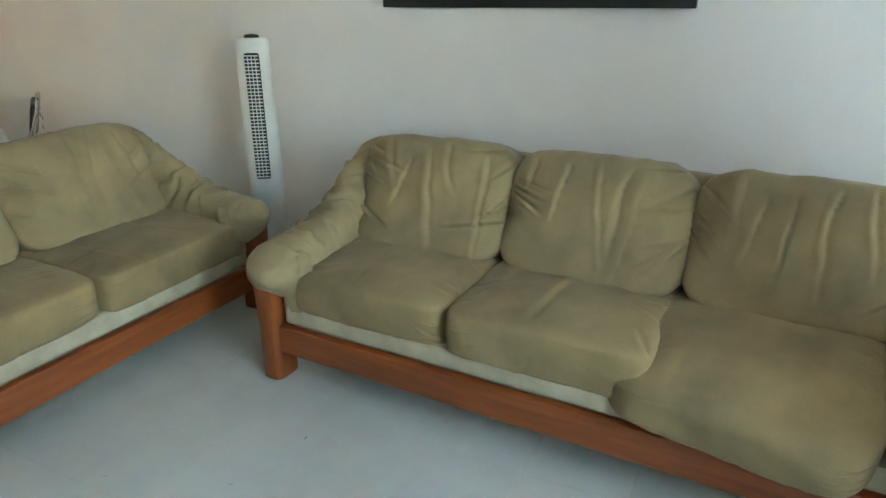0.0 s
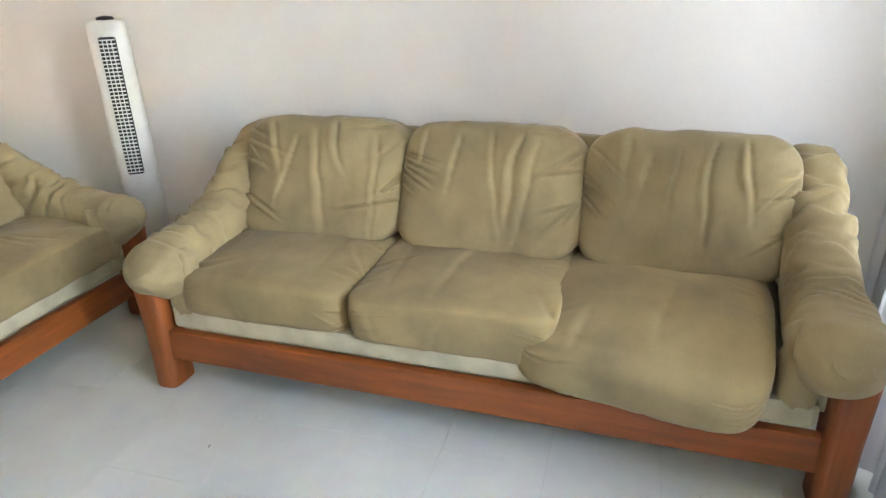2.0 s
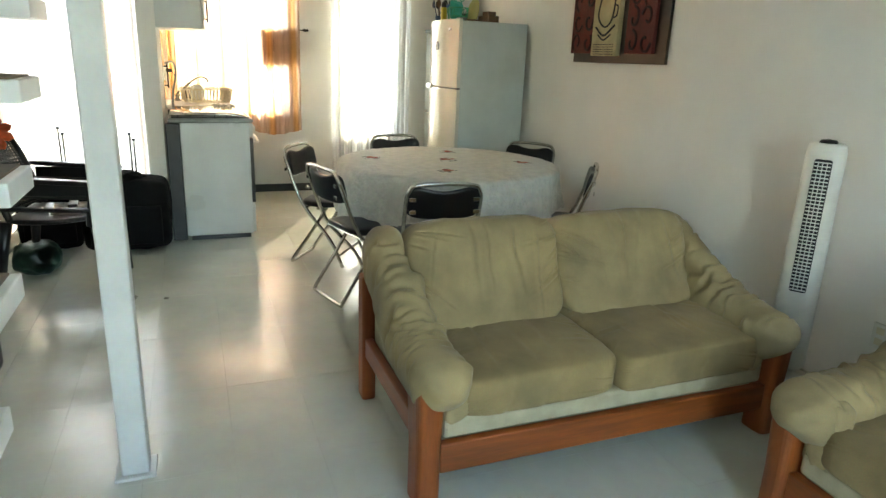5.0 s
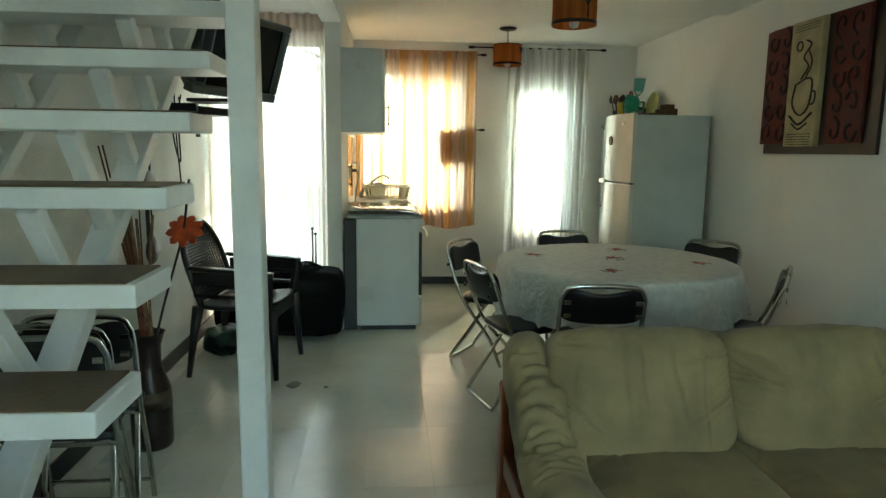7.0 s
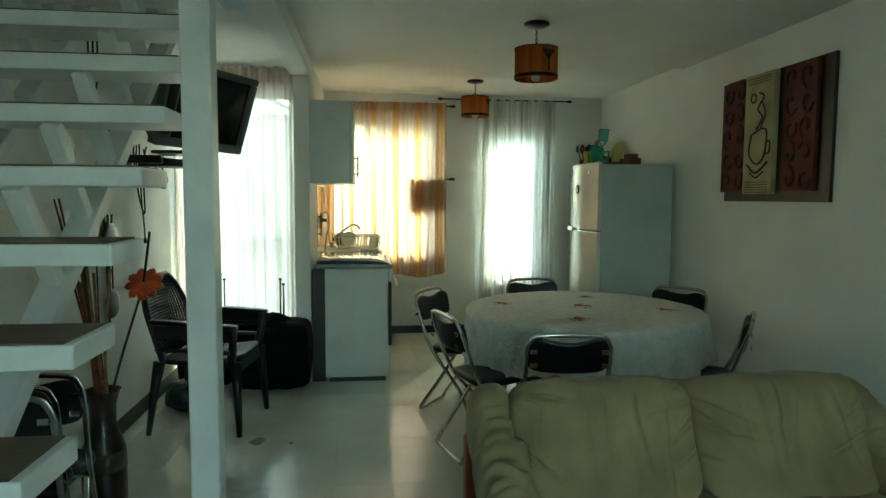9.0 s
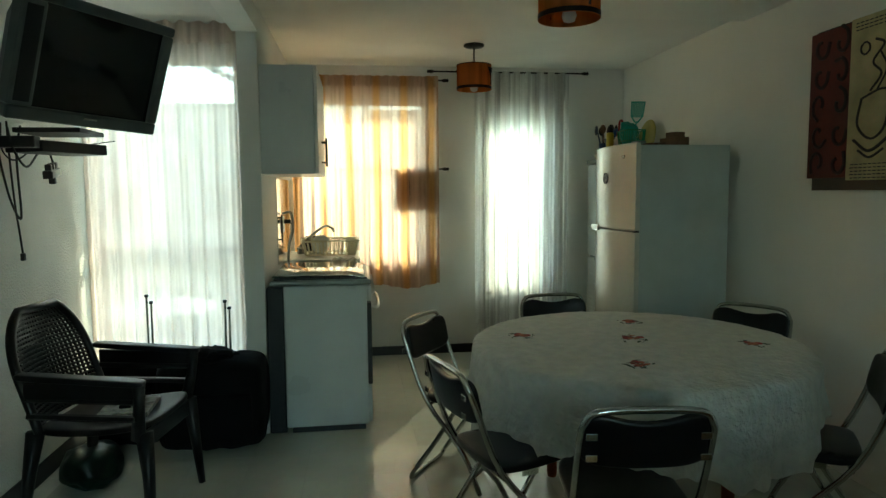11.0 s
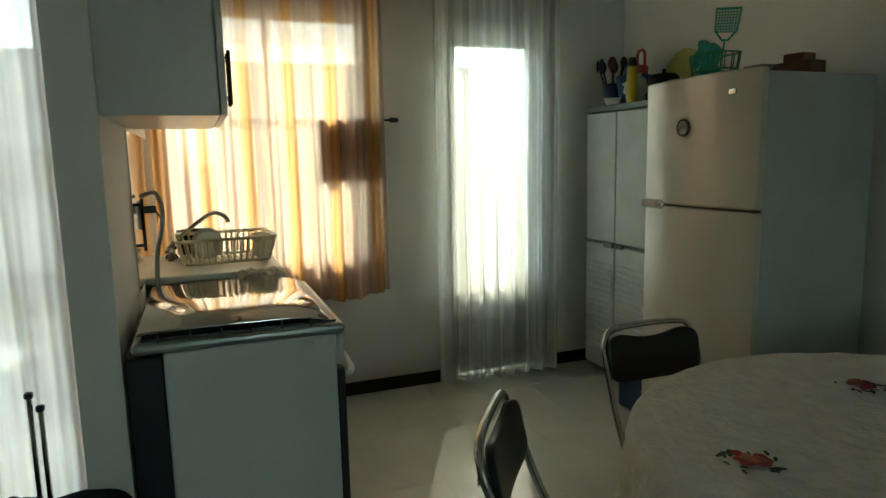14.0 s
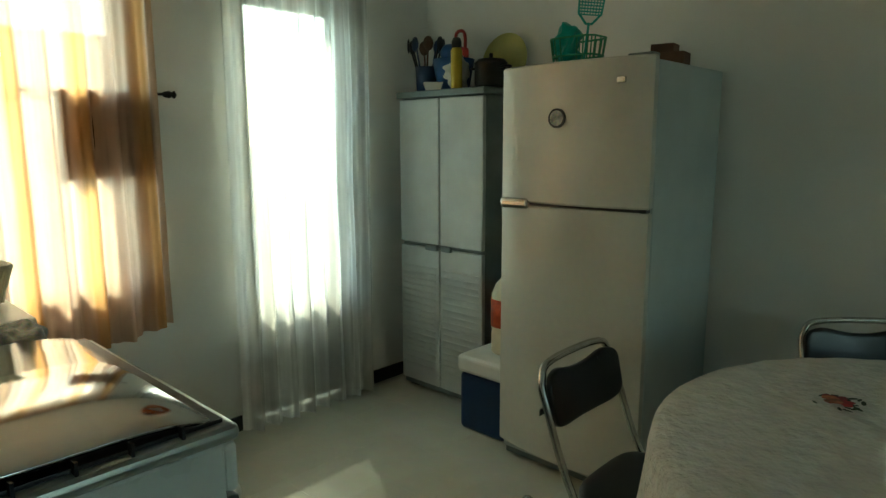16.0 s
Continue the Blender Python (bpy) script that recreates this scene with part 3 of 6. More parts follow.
def arm_cushion(s, sx, h, D, seed):
    """The long soft pad that falls from the back over the front post."""
    xa = sx * (h - 0.085)
    axis = smooth_path([(xa, D - 0.02, 0.648), (xa, D - 0.10, 0.660), (xa, D - 0.20, 0.612), (xa, D - 0.36, 0.522), (xa, D - 0.52, 0.460), (xa, 0.15, 0.446), (xa, 0.03, 0.446), (xa, -0.065, 0.440)], 24)
    n, seg = len(axis), 48
    gathers = arm_creases(seed * 5 + (1 if sx > 0 else 0))
    verts, faces = [], []
    for i, q in enumerate(axis):
        t = i / (n - 1)
        end = min(1.0, ((1 - t) / 0.16) + 0.015) ** 0.45 * min(1.0, t / 0.08 + 0.10) ** 0.45
        rw, rh = (0.080 + 0.024 * t) * end, (0.108 - 0.048 * t * t) * end
        tang = (axis[min(i + 1, n - 1)] - axis[max(i - 1, 0)]).normalized()
        up = Vector((1, 0, 0)).cross(tang).normalized()
        if up.z < 0:
            up = -up
        for k in range(seg):
            a = 2 * math.pi * k / seg
            ca, sa = math.cos(a), math.sin(a)
            ca, sa = math.copysign(abs(ca) ** 0.8, ca), math.copysign(abs(sa) ** 0.8, sa)
            cut = 0.0
            for tc, ac, ln, dep, skew in gathers:
                da = a - ac
                if abs(da) < ln:
                    d = (t - tc - skew * da - 0.008 * math.sin(5 * da + tc * 40)) / 0.0095
                    if abs(d) < 5:
                        cut += dep * (1 - (da / ln) ** 2) * (math.exp(-abs(d)) - 0.5 * math.exp(-((d - 2.2) / 1.4) ** 2))
            soft = 0.010 * noise.noise((t * 5, a * 0.8, seed + sx)) + 0.004 * noise.noise((t * 17, a * 2, seed + sx))
            drop = 0.075 * max(0.0, -sa) * (1 - 0.45 * t)
            verts.append(q + Vector((ca * (rw + soft - cut), 0, 0)) + up * (sa * (rh + soft - cut) - drop * end))
    for i in range(n - 1):
        for k in range(seg):
            faces.append((i * seg + k, i * seg + (k + 1) % seg, (i + 1) * seg + (k + 1) % seg, (i + 1) * seg + k))
    faces.append(list(range(seg))[::-1])
    faces.append([(n - 1) * seg + k for k in range(seg)])
    raw("arm_cushion", verts, faces, VELVET, s, "", True)


def post_shape(sx, h, pw):
    """A front post with a rounded outer face, a little wider at the top."""
    bm = bmesh.new()
    rings = []
    for z, grow in ((0.0, -0.004), (0.006, 0.0), (0.20, 0.0), (0.43, 0.012), (0.437, 0.008)):
        ring = []
        for k in range(24):
            a = 2 * math.pi * k / 24
            c, d = math.cos(a), math.sin(a)
            e = 0.55 if d < 0 else 0.22
            ring.append(bm.verts.new((sx * (h - pw / 2) + (pw / 2 + grow * 0.5) * math.copysign(abs(c) ** e, c), 0.055 + (0.055 + grow) * math.copysign(abs(d) ** e, d), z)))
        rings.append(ring)
    for a, b in zip(rings, rings[1:]):
        for k in range(24):
            bm.faces.new((a[k], a[(k + 1) % 24], b[(k + 1) % 24], b[k]))
    bm.faces.new(rings[0][::-1])
    bm.faces.new(rings[-1])
    return bm


def sofa(name, label, length, seats, m, seed, slump=None):
    """Wood-framed sofa; front at local y = 0, back towards +y."""
    s = thing(name, label, "sofa", m)
    h = length / 2
    D = 0.80
    pw = 0.085
    for sx in (-1, 1):
        part("front_post", post_shape(sx, h, pw), WOOD, s)
        bm = bmesh.new()
        box(bm, (sx * (h - 0.035), D - 0.02, 0.28), (0.06, 0.08, 0.56), 0.012)
        part("back_post", bm, WOOD, s)
        part("side_rail", box(bmesh.new(), (sx * (h - 0.035), 0.43, 0.245), (0.035, 0.65, 0.09), 0.008), WOOD_SIDE, s)
        part("side_panel", box(bmesh.new(), (sx * (h - 0.085), 0.43, 0.36), (0.055, 0.74, 0.20), 0.02), LINING, s, "cloth-covered side panel")
    part("front_rail", box(bmesh.new(), (0, 0.04, 0.165), (length - 2 * pw, 0.035, 0.108), 0.006), WOOD_RAIL, s)
    part("back_rail", box(bmesh.new(), (0, D - 0.03, 0.25), (length - 0.13, 0.03, 0.10), 0.006), WOOD_RAIL, s)
    part("seat_deck", box(bmesh.new(), (0, 0.39, 0.262), (length - 2 * pw - 0.03, 0.70, 0.075), 0.015), LINING, s, "pale cloth seat deck")
    v, f = pillow((length - 0.26, 0.14, 0.52), 24, 6, 0.006, seed + 50)
    bk = raw("back_frame", v, f, VELVET, s, "", True)
    bk.matrix_local = pose(0, D - 0.07, 0.50, -10, 0, 0)
    inner = length - 2 * 0.135
    w = inner / seats
    for i in range(seats):
        cx = -inner / 2 + w * (i + 0.5)
        loose = bool(slump and slump[0] == i)
        sc_ = crease_field(seed * 31 + i, 3, 5)

        def seat_shape(q, u, i=i, sc_=sc_, loose=loose):
            q.z += 0.016 * (1 - u.x ** 2) * (1 - u.y ** 2) * (1 if u.z > 0 else 0)
            q.z -= 0.02 * max(0.0, u.y - 0.2)
            if u.z > 0.1:
                q.z -= crease_at(sc_, u.x, -u.y) * 0.55
            if u.y < -0.3:
                q.y += 0.010 * math.sin(3.0 * u.x + i) * (1 - u.z * u.z)
                edge = abs(abs(u.z) - 0.93)
                q.y += 0.004 * math.exp(-(edge / 0.035) ** 2)
                q.y += 0.35 * crease_at(sc_, u.x, 0.8 - 0.8 * (1 + u.z))
            if loose:
                q.z += 0.02 * u.x - 0.03 * max(0.0, -u.y) ** 2
                q.y -= 0.03 * u.x * max(0.0, -u.y)
            return q
        v, f = pillow((w * (1.07 if loose else 1.005), 0.60, 0.155), 64, 5 if loose else (8 if i % 2 == 0 else 13), 0.005, seed + i, (1, 0.8, 1), seat_shape, 5)
        o = raw("seat_cushion", v, f, VELVET_TOP, s, "", True)
        o.matrix_local = pose(cx, 0.325, 0.366, 1.5, 0, 0)
        if loose:
            o.matrix_local = pose(cx + slump[1], 0.325 + slump[2], 0.362, slump[3], slump[4], slump[5])
        cr = crease_field(seed * 17 + i, 5, 7)

        def back_shape(q, u, cr=cr):
            pinch = max(0.0, u.z) ** 2 * abs(u.x) ** 6
            q.z -= 0.014 * pinch
            q.y += 0.03 * pinch
            low = max(0.0, 0.35 - u.z) / 1.35
            q.y -= 0.085 * low * low + (0.035 * (1 - u.x ** 2) * (1 - u.z ** 2) if u.y < 0 else 0.0)
            q.z += 0.018 * low * abs(u.x) ** 3
            if u.y < 0.2:
                q.y += crease_at(cr, u.x, u.z) * min(1.0, (0.2 - u.y) * 3)
            return q
        v, f = pillow((w * 1.02, 0.22, 0.44), 88, 5.2, 0.007, seed + 10 + i, (1.3, 0.5, 0.45), back_shape, 6)
        o = raw("back_cushion", v, f, VELVET, s, "", True)
        o.matrix_local = pose(cx, D - 0.205, 0.598, -13, 0, (i - (seats - 1) / 2) * -1.5)
        v, f = pillow((w * 0.97, 0.14, 0.13), 14, 4, 0.008, seed + 30 + i)
        o = raw("lumbar_roll", v, f, VELVET_TOP, s, "", True)
        o.matrix_local = pose(cx, D - 0.225, 0.425, 0, 0, 0)
    for sx in (-1, 1):
        arm_cushion(s, sx, h, D, seed)
        v, f = pillow((0.10, 0.09, 0.24), 14, 3.2, 0.010, seed + 70 + sx, freq=16)
        o = raw("arm_front", v, f, VELVET, s, "", True)
        o.matrix_local = pose(sx * (h - 0.150), 0.080, 0.375, 0, 0, 0)
    return s


S3 = sofa("long_sofa", "long three-seat beige velvet sofa with a reddish wooden frame", 2.09, 3, pose(-0.585, 1.655, 0, 0, 0, -2.0), 1, slump=(2, -0.085, -0.085, 6, 2.0, -5))
S2 = sofa("loveseat", "two-seat beige velvet sofa with a reddish wooden frame", 1.56, 2, pose(-1.985, 1.415, 0, 0, 0, 90), 5)

# ---------------------------------------------------------------- tower fan
fan = thing("tower_fan", "white oscillating tower fan with a grey grille", "fan", pose(-2.335, 2.60, 0, 0, 0, 34))
part("base", lathe(bmesh.new(), [(0.15, 0.0), (0.15, 0.02), (0.12, 0.035), (0.05, 0.045), (0.05, 0.10)], 32), WHITEPL, fan, "", True)


def tower_profile():
    rings = []
    for z, w, d in ((0.09, 0.075, 0.065), (0.11, 0.088, 0.075), (0.5, 0.084, 0.075), (0.9, 0.078, 0.07), (1.09, 0.078, 0.07), (1.125, 0.074, 0.066), (1.135, 0.06, 0.055)):
        rings.append([(w * math.copysign(abs(math.cos(a)) ** 0.7, math.cos(a)), d * math.copysign(abs(math.sin(a)) ** 0.7, math.sin(a)), z) for a in [2 * math.pi * k / 28 for k in range(28)]])
    v = [q for r in rings for q in r]
    f = [(i * 28 + k, i * 28 + (k + 1) % 28, (i + 1) * 28 + (k + 1) % 28, (i + 1) * 28 + k) for i in range(len(rings) - 1) for k in range(28)]
    return v, f + [list(range(28))[::-1], [(len(rings) - 1) * 28 + k for k in range(28)]]


v, f = tower_profile()
raw("housing", v, f, WHITEPL, fan, "", True)
# no recess is cut: a black block gives its shade behind the slats
part("grille_back", box(bmesh.new(), (0, -0.071, 0.77), (0.070, 0.020, 0.60), 0.012), BLACK, fan, "black block in place of the shaded recess behind the grille")
bm = bmesh.new()
for k in range(36):
    box(bm, (0, -0.083, 0.484 + k * 0.0164), (0.064, 0.005, 0.0045))
for xx in (-0.017, 0.0, 0.017):
    box(bm, (xx, -0.0835, 0.77), (0.003, 0.006, 0.58))
part("grille", bm, WHITEPL, fan, "fine white slatted grille")
bm = lathe(bmesh.new(), [(0.036, 0.0), (0.036, 0.008), (0.03, 0.015), (0.0, 0.019)], 20, (0, -0.005, 1.133), caps=False)
part("control_panel", bm, BLACK, fan, "dark domed control panel", True)
ol = thing("wall_outlet", "white double wall outlet near the floor", "outlet", pose(-2.06, NW, 0.32))
part("plate", box(bmesh.new(), (0, -0.006, 0), (0.075, 0.012, 0.115), 0.004), WHITEPL, ol)
for dz in (-0.025, 0.025):
    part("socket", box(bmesh.new(), (0, -0.0135, dz), (0.035, 0.004, 0.03), 0.001), CREAMPL, ol)

# ---------------------------------------------------------------- pictures
pic = thing("abstract_picture", "dark red-brown canvas picture with a cream cup drawing panel", "picture", pose(-4.23, NW, 1.845))
part("backing_board", box(bmesh.new(), (0, -0.011, 0), (1.05, 0.022, 0.815), 0.003), BOARD, pic)


def squiggle(cx, cz, s, seedv):
    rnd = random.Random(seedv)
    pts, a = [], rnd.uniform(0, 6)
    for k in range(7):
        pts.append((cx + s * (0.25 + 0.11 * k) * math.cos(a + k * 0.85) * 0.75, -0.0485, cz + s * (0.25 + 0.11 * k) * math.sin(a + k * 0.85)))
    return smooth_path(pts, 4)


for sx, xc, wd in ((0, -0.385, 0.30), (1, 0.275, 0.29)):
    pn = part("side_canvas", box(bmesh.new(), (xc, -0.034, 0.025), (wd, 0.024, 0.74), 0.004), REDPANEL, pic, "red-brown canvas with dark curled glyphs")
    for ci in range(2):
        for ri in range(5):
            part("glyph", tube(bmesh.new(), squiggle(xc - 0.068 + 0.136 * ci, -0.27 + 0.147 * ri, 0.085, 11 * sx + 7 * ci + ri), 0.009, 5), DARKRED, pn)
cp = part("cream_panel", box(bmesh.new(), (-0.095, -0.041, 0.02), (0.30, 0.038, 0.76), 0.004), CREAMCAN, pic, "cream canvas with a line-drawn cup")
bm = bmesh.new()
yy = -0.0615
tube(bm, smooth_path([(-0.16, yy, 0.02), (-0.18, yy, -0.10), (-0.10, yy, -0.17), (-0.02, yy, -0.12), (0.0, yy, 0.02), (-0.05, yy, 0.05), (-0.16, yy, 0.02)], 5), 0.006, 5)
tube(bm, smooth_path([(-0.0, yy, -0.03), (0.035, yy, -0.04), (0.03, yy, -0.10), (-0.02, yy, -0.11)], 5), 0.006, 5)
tube(bm, smooth_path([(-0.20, yy, -0.17), (-0.10, yy, -0.225), (0.02, yy, -0.16)], 6), 0.008, 5)
tube(bm, smooth_path([(-0.17, yy, -0.22), (-0.10, yy, -0.255), (-0.02, yy, -0.22)], 6), 0.006, 5)
tube(bm, smooth_path([(-0.11, yy, 0.05), (-0.05, yy, 0.12), (-0.10, yy, 0.18), (-0.04, yy, 0.25), (-0.09, yy, 0.28)], 6), 0.006, 5)
tube(bm, smooth_path([(-0.07, yy, 0.05), (-0.02, yy, 0.14), (-0.06, yy, 0.22)], 6), 0.005, 5)
tube(bm, [(-0.15 + 0.028 * math.cos(a), yy, 0.25 + 0.028 * math.sin(a)) for a in [k * 0.63 for k in range(10)]], 0.005, 5, True)
for k in range(5):
    for q in range(9):
        box(bm, (-0.205 + 0.0275 * q, -0.0605, -0.285 - 0.016 * k), (0.016 + 0.006 * ((q * 3 + k) % 2), 0.002, 0.005))
for k in range(3):
    for q in range(9):
        box(bm, (-0.205 + 0.0275 * q, -0.0605, 0.375 - 0.016 * k), (0.016 + 0.006 * ((q + k) % 2), 0.002, 0.005))
part("cup_drawing", bm, INK, cp)

zp = thing("zebra_print", "black-framed picture with black and white stripes", "picture", pose(-1.06, NW, 1.62))
bm = bmesh.new()
for cx, cz, sx_, sz_ in ((0, -0.315, 1.32, 0.075), (0, 0.315, 1.32, 0.075), (-0.6225, 0, 0.075, 0.555), (0.6225, 0, 0.075, 0.555), (-0.40, 0, 0.03, 0.555)):
    box(bm, (cx, -0.0175, cz), (sx_, 0.035, sz_), 0.004)
part("picture_frame", bm, BLACK, zp)
part("print", box(bmesh.new(), (0, -0.008, 0), (1.17, 0.012, 0.555)), ZEBRAW, zp)
bm = bmesh.new()
rz = random.Random(4)
for k in range(15):
    x0 = -0.34 + 0.063 * k
    tube(bm, [(x0, -0.0155, -0.265), (x0 + 0.02 * rz.uniform(-1, 1), -0.0155, -0.1), (x0 + 0.07 * rz.uniform(-0.3, 1), -0.0155, 0.1), (x0 + 0.05, -0.0155, 0.265)], [0.012, 0.018, 0.015, 0.01], 6)
bmesh.ops.scale(bm, vec=(1, 0.12, 1), space=Matrix.Translation((0, 0.0155, 0)), verts=bm.verts)
part("stripes", bm, INK, zp, "black zebra stripes")

# ---------------------------------------------------------------- stairs, post
stair = thing("staircase", "open white wooden staircase with brown-topped treads", "stairs", kind="structure")
RISE, RUN = 0.19, 0.218
for k in range(1, 15):
    z, far = RISE * k + 0.012, -1.82 - RUN * (k - 5)
    tr = part("tread", box(bmesh.new(), (far + 0.112, -0.765, z - 0.030), (0.224, 0.90, 0.052), 0.004), TRIM, stair)
    part("tread_top", box(bmesh.new(), (far + 0.114, -0.77, z - 0.002), (0.212, 0.87, 0.006), 0.002), TREAD, tr, "brown floor covering on the tread")
    for yc in (-0.65, -1.08):
        a, b = Vector((far - 0.02, yc, z - 0.355)), Vector((far + 0.19, yc, z - 0.056))
        if k < 3:
            continue
        d = b - a
        bm = bmesh.new()
        box(bm, (a + b) / 2, (0.05, 0.045, d.length), 0.004, d.to_track_quat("Z", "Y").to_matrix())
        part("bracket", bm, TRIM, stair)
for yc in (-0.65, -1.08):
    a = Vector((-1.84 - RUN * (1.81 - 5), yc, 0.0))
    b = Vector((-1.84 - RUN * (15.8 - 5), yc, RISE * 14))
    d = b - a
    bm = bmesh.new()
    box(bm, (a + b) / 2, (0.085, 0.05, d.length), 0.004, d.to_track_quat("Z", "Y").to_matrix())
    part("stringer", bm, TRIM, stair)
pst = thing("post", "white square steel post with a base plate", "post", pose(-2.50, -0.222, 0), kind="structure")
part("shaft", box(bmesh.new(), (0, 0, 1.19), (0.088, 0.088, 2.37), 0.006), TRIM, pst)
bm = bmesh.new()
box(bm, (0, 0, 0.006), (0.13, 0.13, 0.012), 0.003)
part("base_plate", bm, TRIM, pst)


# ---------------------------------------------------------------- folding chairs


def folding_chair(label, m, group="folding chairs round the table"):
    c = thing("folding_chair", label, "chair", m, group)
    w = 0.20
    # front legs run up into the back hoop; local +y is the way the sitter faces
    pts = [(-w, 0.19, 0.012), (-w, 0.10, 0.20), (-w, -0.10, 0.44), (-w, -0.205, 0.70), (-w + 0.012, -0.228, 0.765), (-w + 0.05, -0.238, 0.80), (0, -0.242, 0.808), (w - 0.05, -0.238, 0.80), (w - 0.012, -0.228, 0.765), (w, -0.205, 0.70), (w, -0.10, 0.44), (w, 0.10, 0.20), (w, 0.19, 0.012)]
    part("frame_hoop", tube(bmesh.new(), smooth_path(pts, 4), 0.0115, 8), CHROME, c, "", True)
    pts = [(-w + 0.03, 0.07, 0.43), (-w + 0.028, -0.05, 0.24), (-w + 0.025, -0.19, 0.04), (-w + 0.05, -0.20, 0.012), (0, -0.203, 0.012), (w - 0.05, -0.20, 0.012), (w - 0.025, -0.19, 0.04), (w - 0.028, -0.05, 0.24), (w - 0.03, 0.07, 0.43)]
    part("rear_leg_loop", tube(bmesh.new(), smooth_path(pts, 4), 0.0115, 8), CHROME, c, "", True)
    part("front_crossbar", tube(bmesh.new(), [(-w, 0.155, 0.09), (w, 0.155, 0.09)], 0.009, 8), CHROME, c)
    part("seat_crossbar", tube(bmesh.new(), [(-w, -0.085, 0.41), (w, -0.085, 0.41)], 0.009, 8), CHROME, c)

    def seat_shape(q, u):
        q.z += 0.012 * u.y ** 2 - 0.006 * u.x ** 2
        return q
    v, f = pillow((0.385, 0.37, 0.045), 10, 5, 0.001, 3, shape=seat_shape)
    o = raw("seat", v, f, VINYL, c, "black vinyl padded seat", True)
    o.matrix_local = pose(0, 0.055, 0.445, 3, 0, 0)

    def back_shape(q, u):
        q.z -= 0.022 * max(0.0, u.z) * (1 - min(1.0, abs(u.x) * 1.6) ** 2)
        q.y += 0.022 * u.x ** 2
        return q
    v, f = pillow((0.395, 0.03, 0.175), 14, 5, 0.001, 4, shape=back_shape)
    o = raw("backrest", v, f, VINYL, c, "black vinyl padded backrest", True)
    o.matrix_local = pose(0, -0.212, 0.70, 12, 0, 0)
    for sx in (-1, 1):
        part("hinge_bracket", box(bmesh.new(), (sx * (w - 0.016), 0.03, 0.425), (0.008, 0.07, 0.05), 0.003), CHROME, c)
        for zz in (0.66, 0.725):
            part("back_bracket", box(bmesh.new(), (sx * (w - 0.03), -0.235, zz), (0.035, 0.005, 0.022), 0.002), CHROME, c)
    return c


TX, TY = -4.38, 1.65
CH = folding_chair("black vinyl folding chair, its back to the loveseat", pose(-3.583, 1.26, 0, 0, 0, 83))
for px, py, rz_, lab in ((-4.016, 0.93, 16, "black vinyl folding chair turned a little from the table"),
                         (-4.770, 0.905, -35, "black vinyl folding chair pulled out beside the stove"),
                         (-5.19, 1.585, -90, "black vinyl folding chair at the far side of the table"),
                         (-4.71, 2.36, -142, "black vinyl folding chair near the fridge"),
                         (-3.88, 2.21, 147, "black vinyl folding chair by the north wall")):
    tagged(copy_thing(CH, pose(px, py, 0, 0, 0, rz_)), lab)
for k, (px, py, rz_) in enumerate(((-2.66, -0.93, 93), (-2.80, -0.97, 88), (-2.94, -0.95, 91))):
    o = copy_thing(CH, pose(px, py, 0.0, 0, 0, rz_))
    o.scale = (1.0, 0.30, 1.0)
    tagged(o, "spare folding chair folded flat under the stairs", "chair", "spare folding chairs under the stairs")

# ---------------------------------------------------------------- dining table
R = 0.735
tb = thing("round_table", "round dining table hidden under a cloth", "table", pose(TX, TY, 0))
part("tabletop", lathe(bmesh.new(), [(0.0, 0.722), (R - 0.02, 0.722), (R, 0.732), (R, 0.745), (R - 0.01, 0.752), (0.0, 0.752)], 64, caps=False), WOOD, tb)
for a in (45, 135, 225, 315):
    part("leg", lathe(bmesh.new(), [(0.022, 0.0), (0.026, 0.02), (0.032, 0.722)], 12, (0.42 * math.cos(radians(a)), 0.42 * math.sin(radians(a)), 0)), WOOD, tb)
tc_ = thing("tablecloth", "white embossed tablecloth printed with red flower bunches", "tablecloth", pose(TX, TY, 0.757))
verts, faces, SEG = [(0, 0, 0.0)], [], 200
rings = [0.024 * k for k in range(1, 29)] + [0.69, 0.710, 0.730, 0.745]
prof = list(zip(rings, [0.0] * len(rings), [0.0] * 28 + [-0.001, -0.002, -0.004, -0.016]))
for k in range(1, 11):
    prof.append((0.750, k / 10.0, None))
for ri, (rr, hang, zz) in enumerate(prof):
    for k in range(SEG):
        a = 2 * math.pi * k / SEG
        if zz is None:
            wave = math.sin(a * 13 + 0.8 * math.sin(a * 3)) + 0.5 * math.sin(a * 29 + 1)
            r_ = rr + hang * (0.012 + 0.030 * wave * (0.4 + 0.6 * hang)) + 0.004 * noise.noise((a * 6, hang * 4, 0))
            ln = 0.30 + 0.05 * math.sin(4 * a + 0.7) + 0.012 * math.sin(a * 40)
            verts.append((r_ * math.cos(a), r_ * math.sin(a), -0.016 - ln * hang))
        else:
            px, py = rr * math.cos(a), rr * math.sin(a)
            fold = 0.016 * max(0.0, 0.16 - abs(noise.noise((px * 4, py * 4, 7)))) + 0.010 * max(0.0, 0.2 - abs(noise.noise((px * 11, py * 11, 3))))
            zz2 = zz + 0.0018 * noise.noise((px * 12, py * 12, 2)) + fold * min(1.0, rr / 0.2) + 0.0012
            verts.append((rr * math.cos(a), rr * math.sin(a), zz2))
for k in range(SEG):
    faces.append((0, 1 + k, 1 + (k + 1) % SEG))
for ri in range(len(prof) - 1):
    for k in range(SEG):
        a, b = 1 + ri * SEG, 1 + (ri + 1) * SEG
        faces.append((a + k, b + k, b + (k + 1) % SEG, a + (k + 1) % SEG))
raw("cloth", verts, faces, LINEN, tc_, "", True)
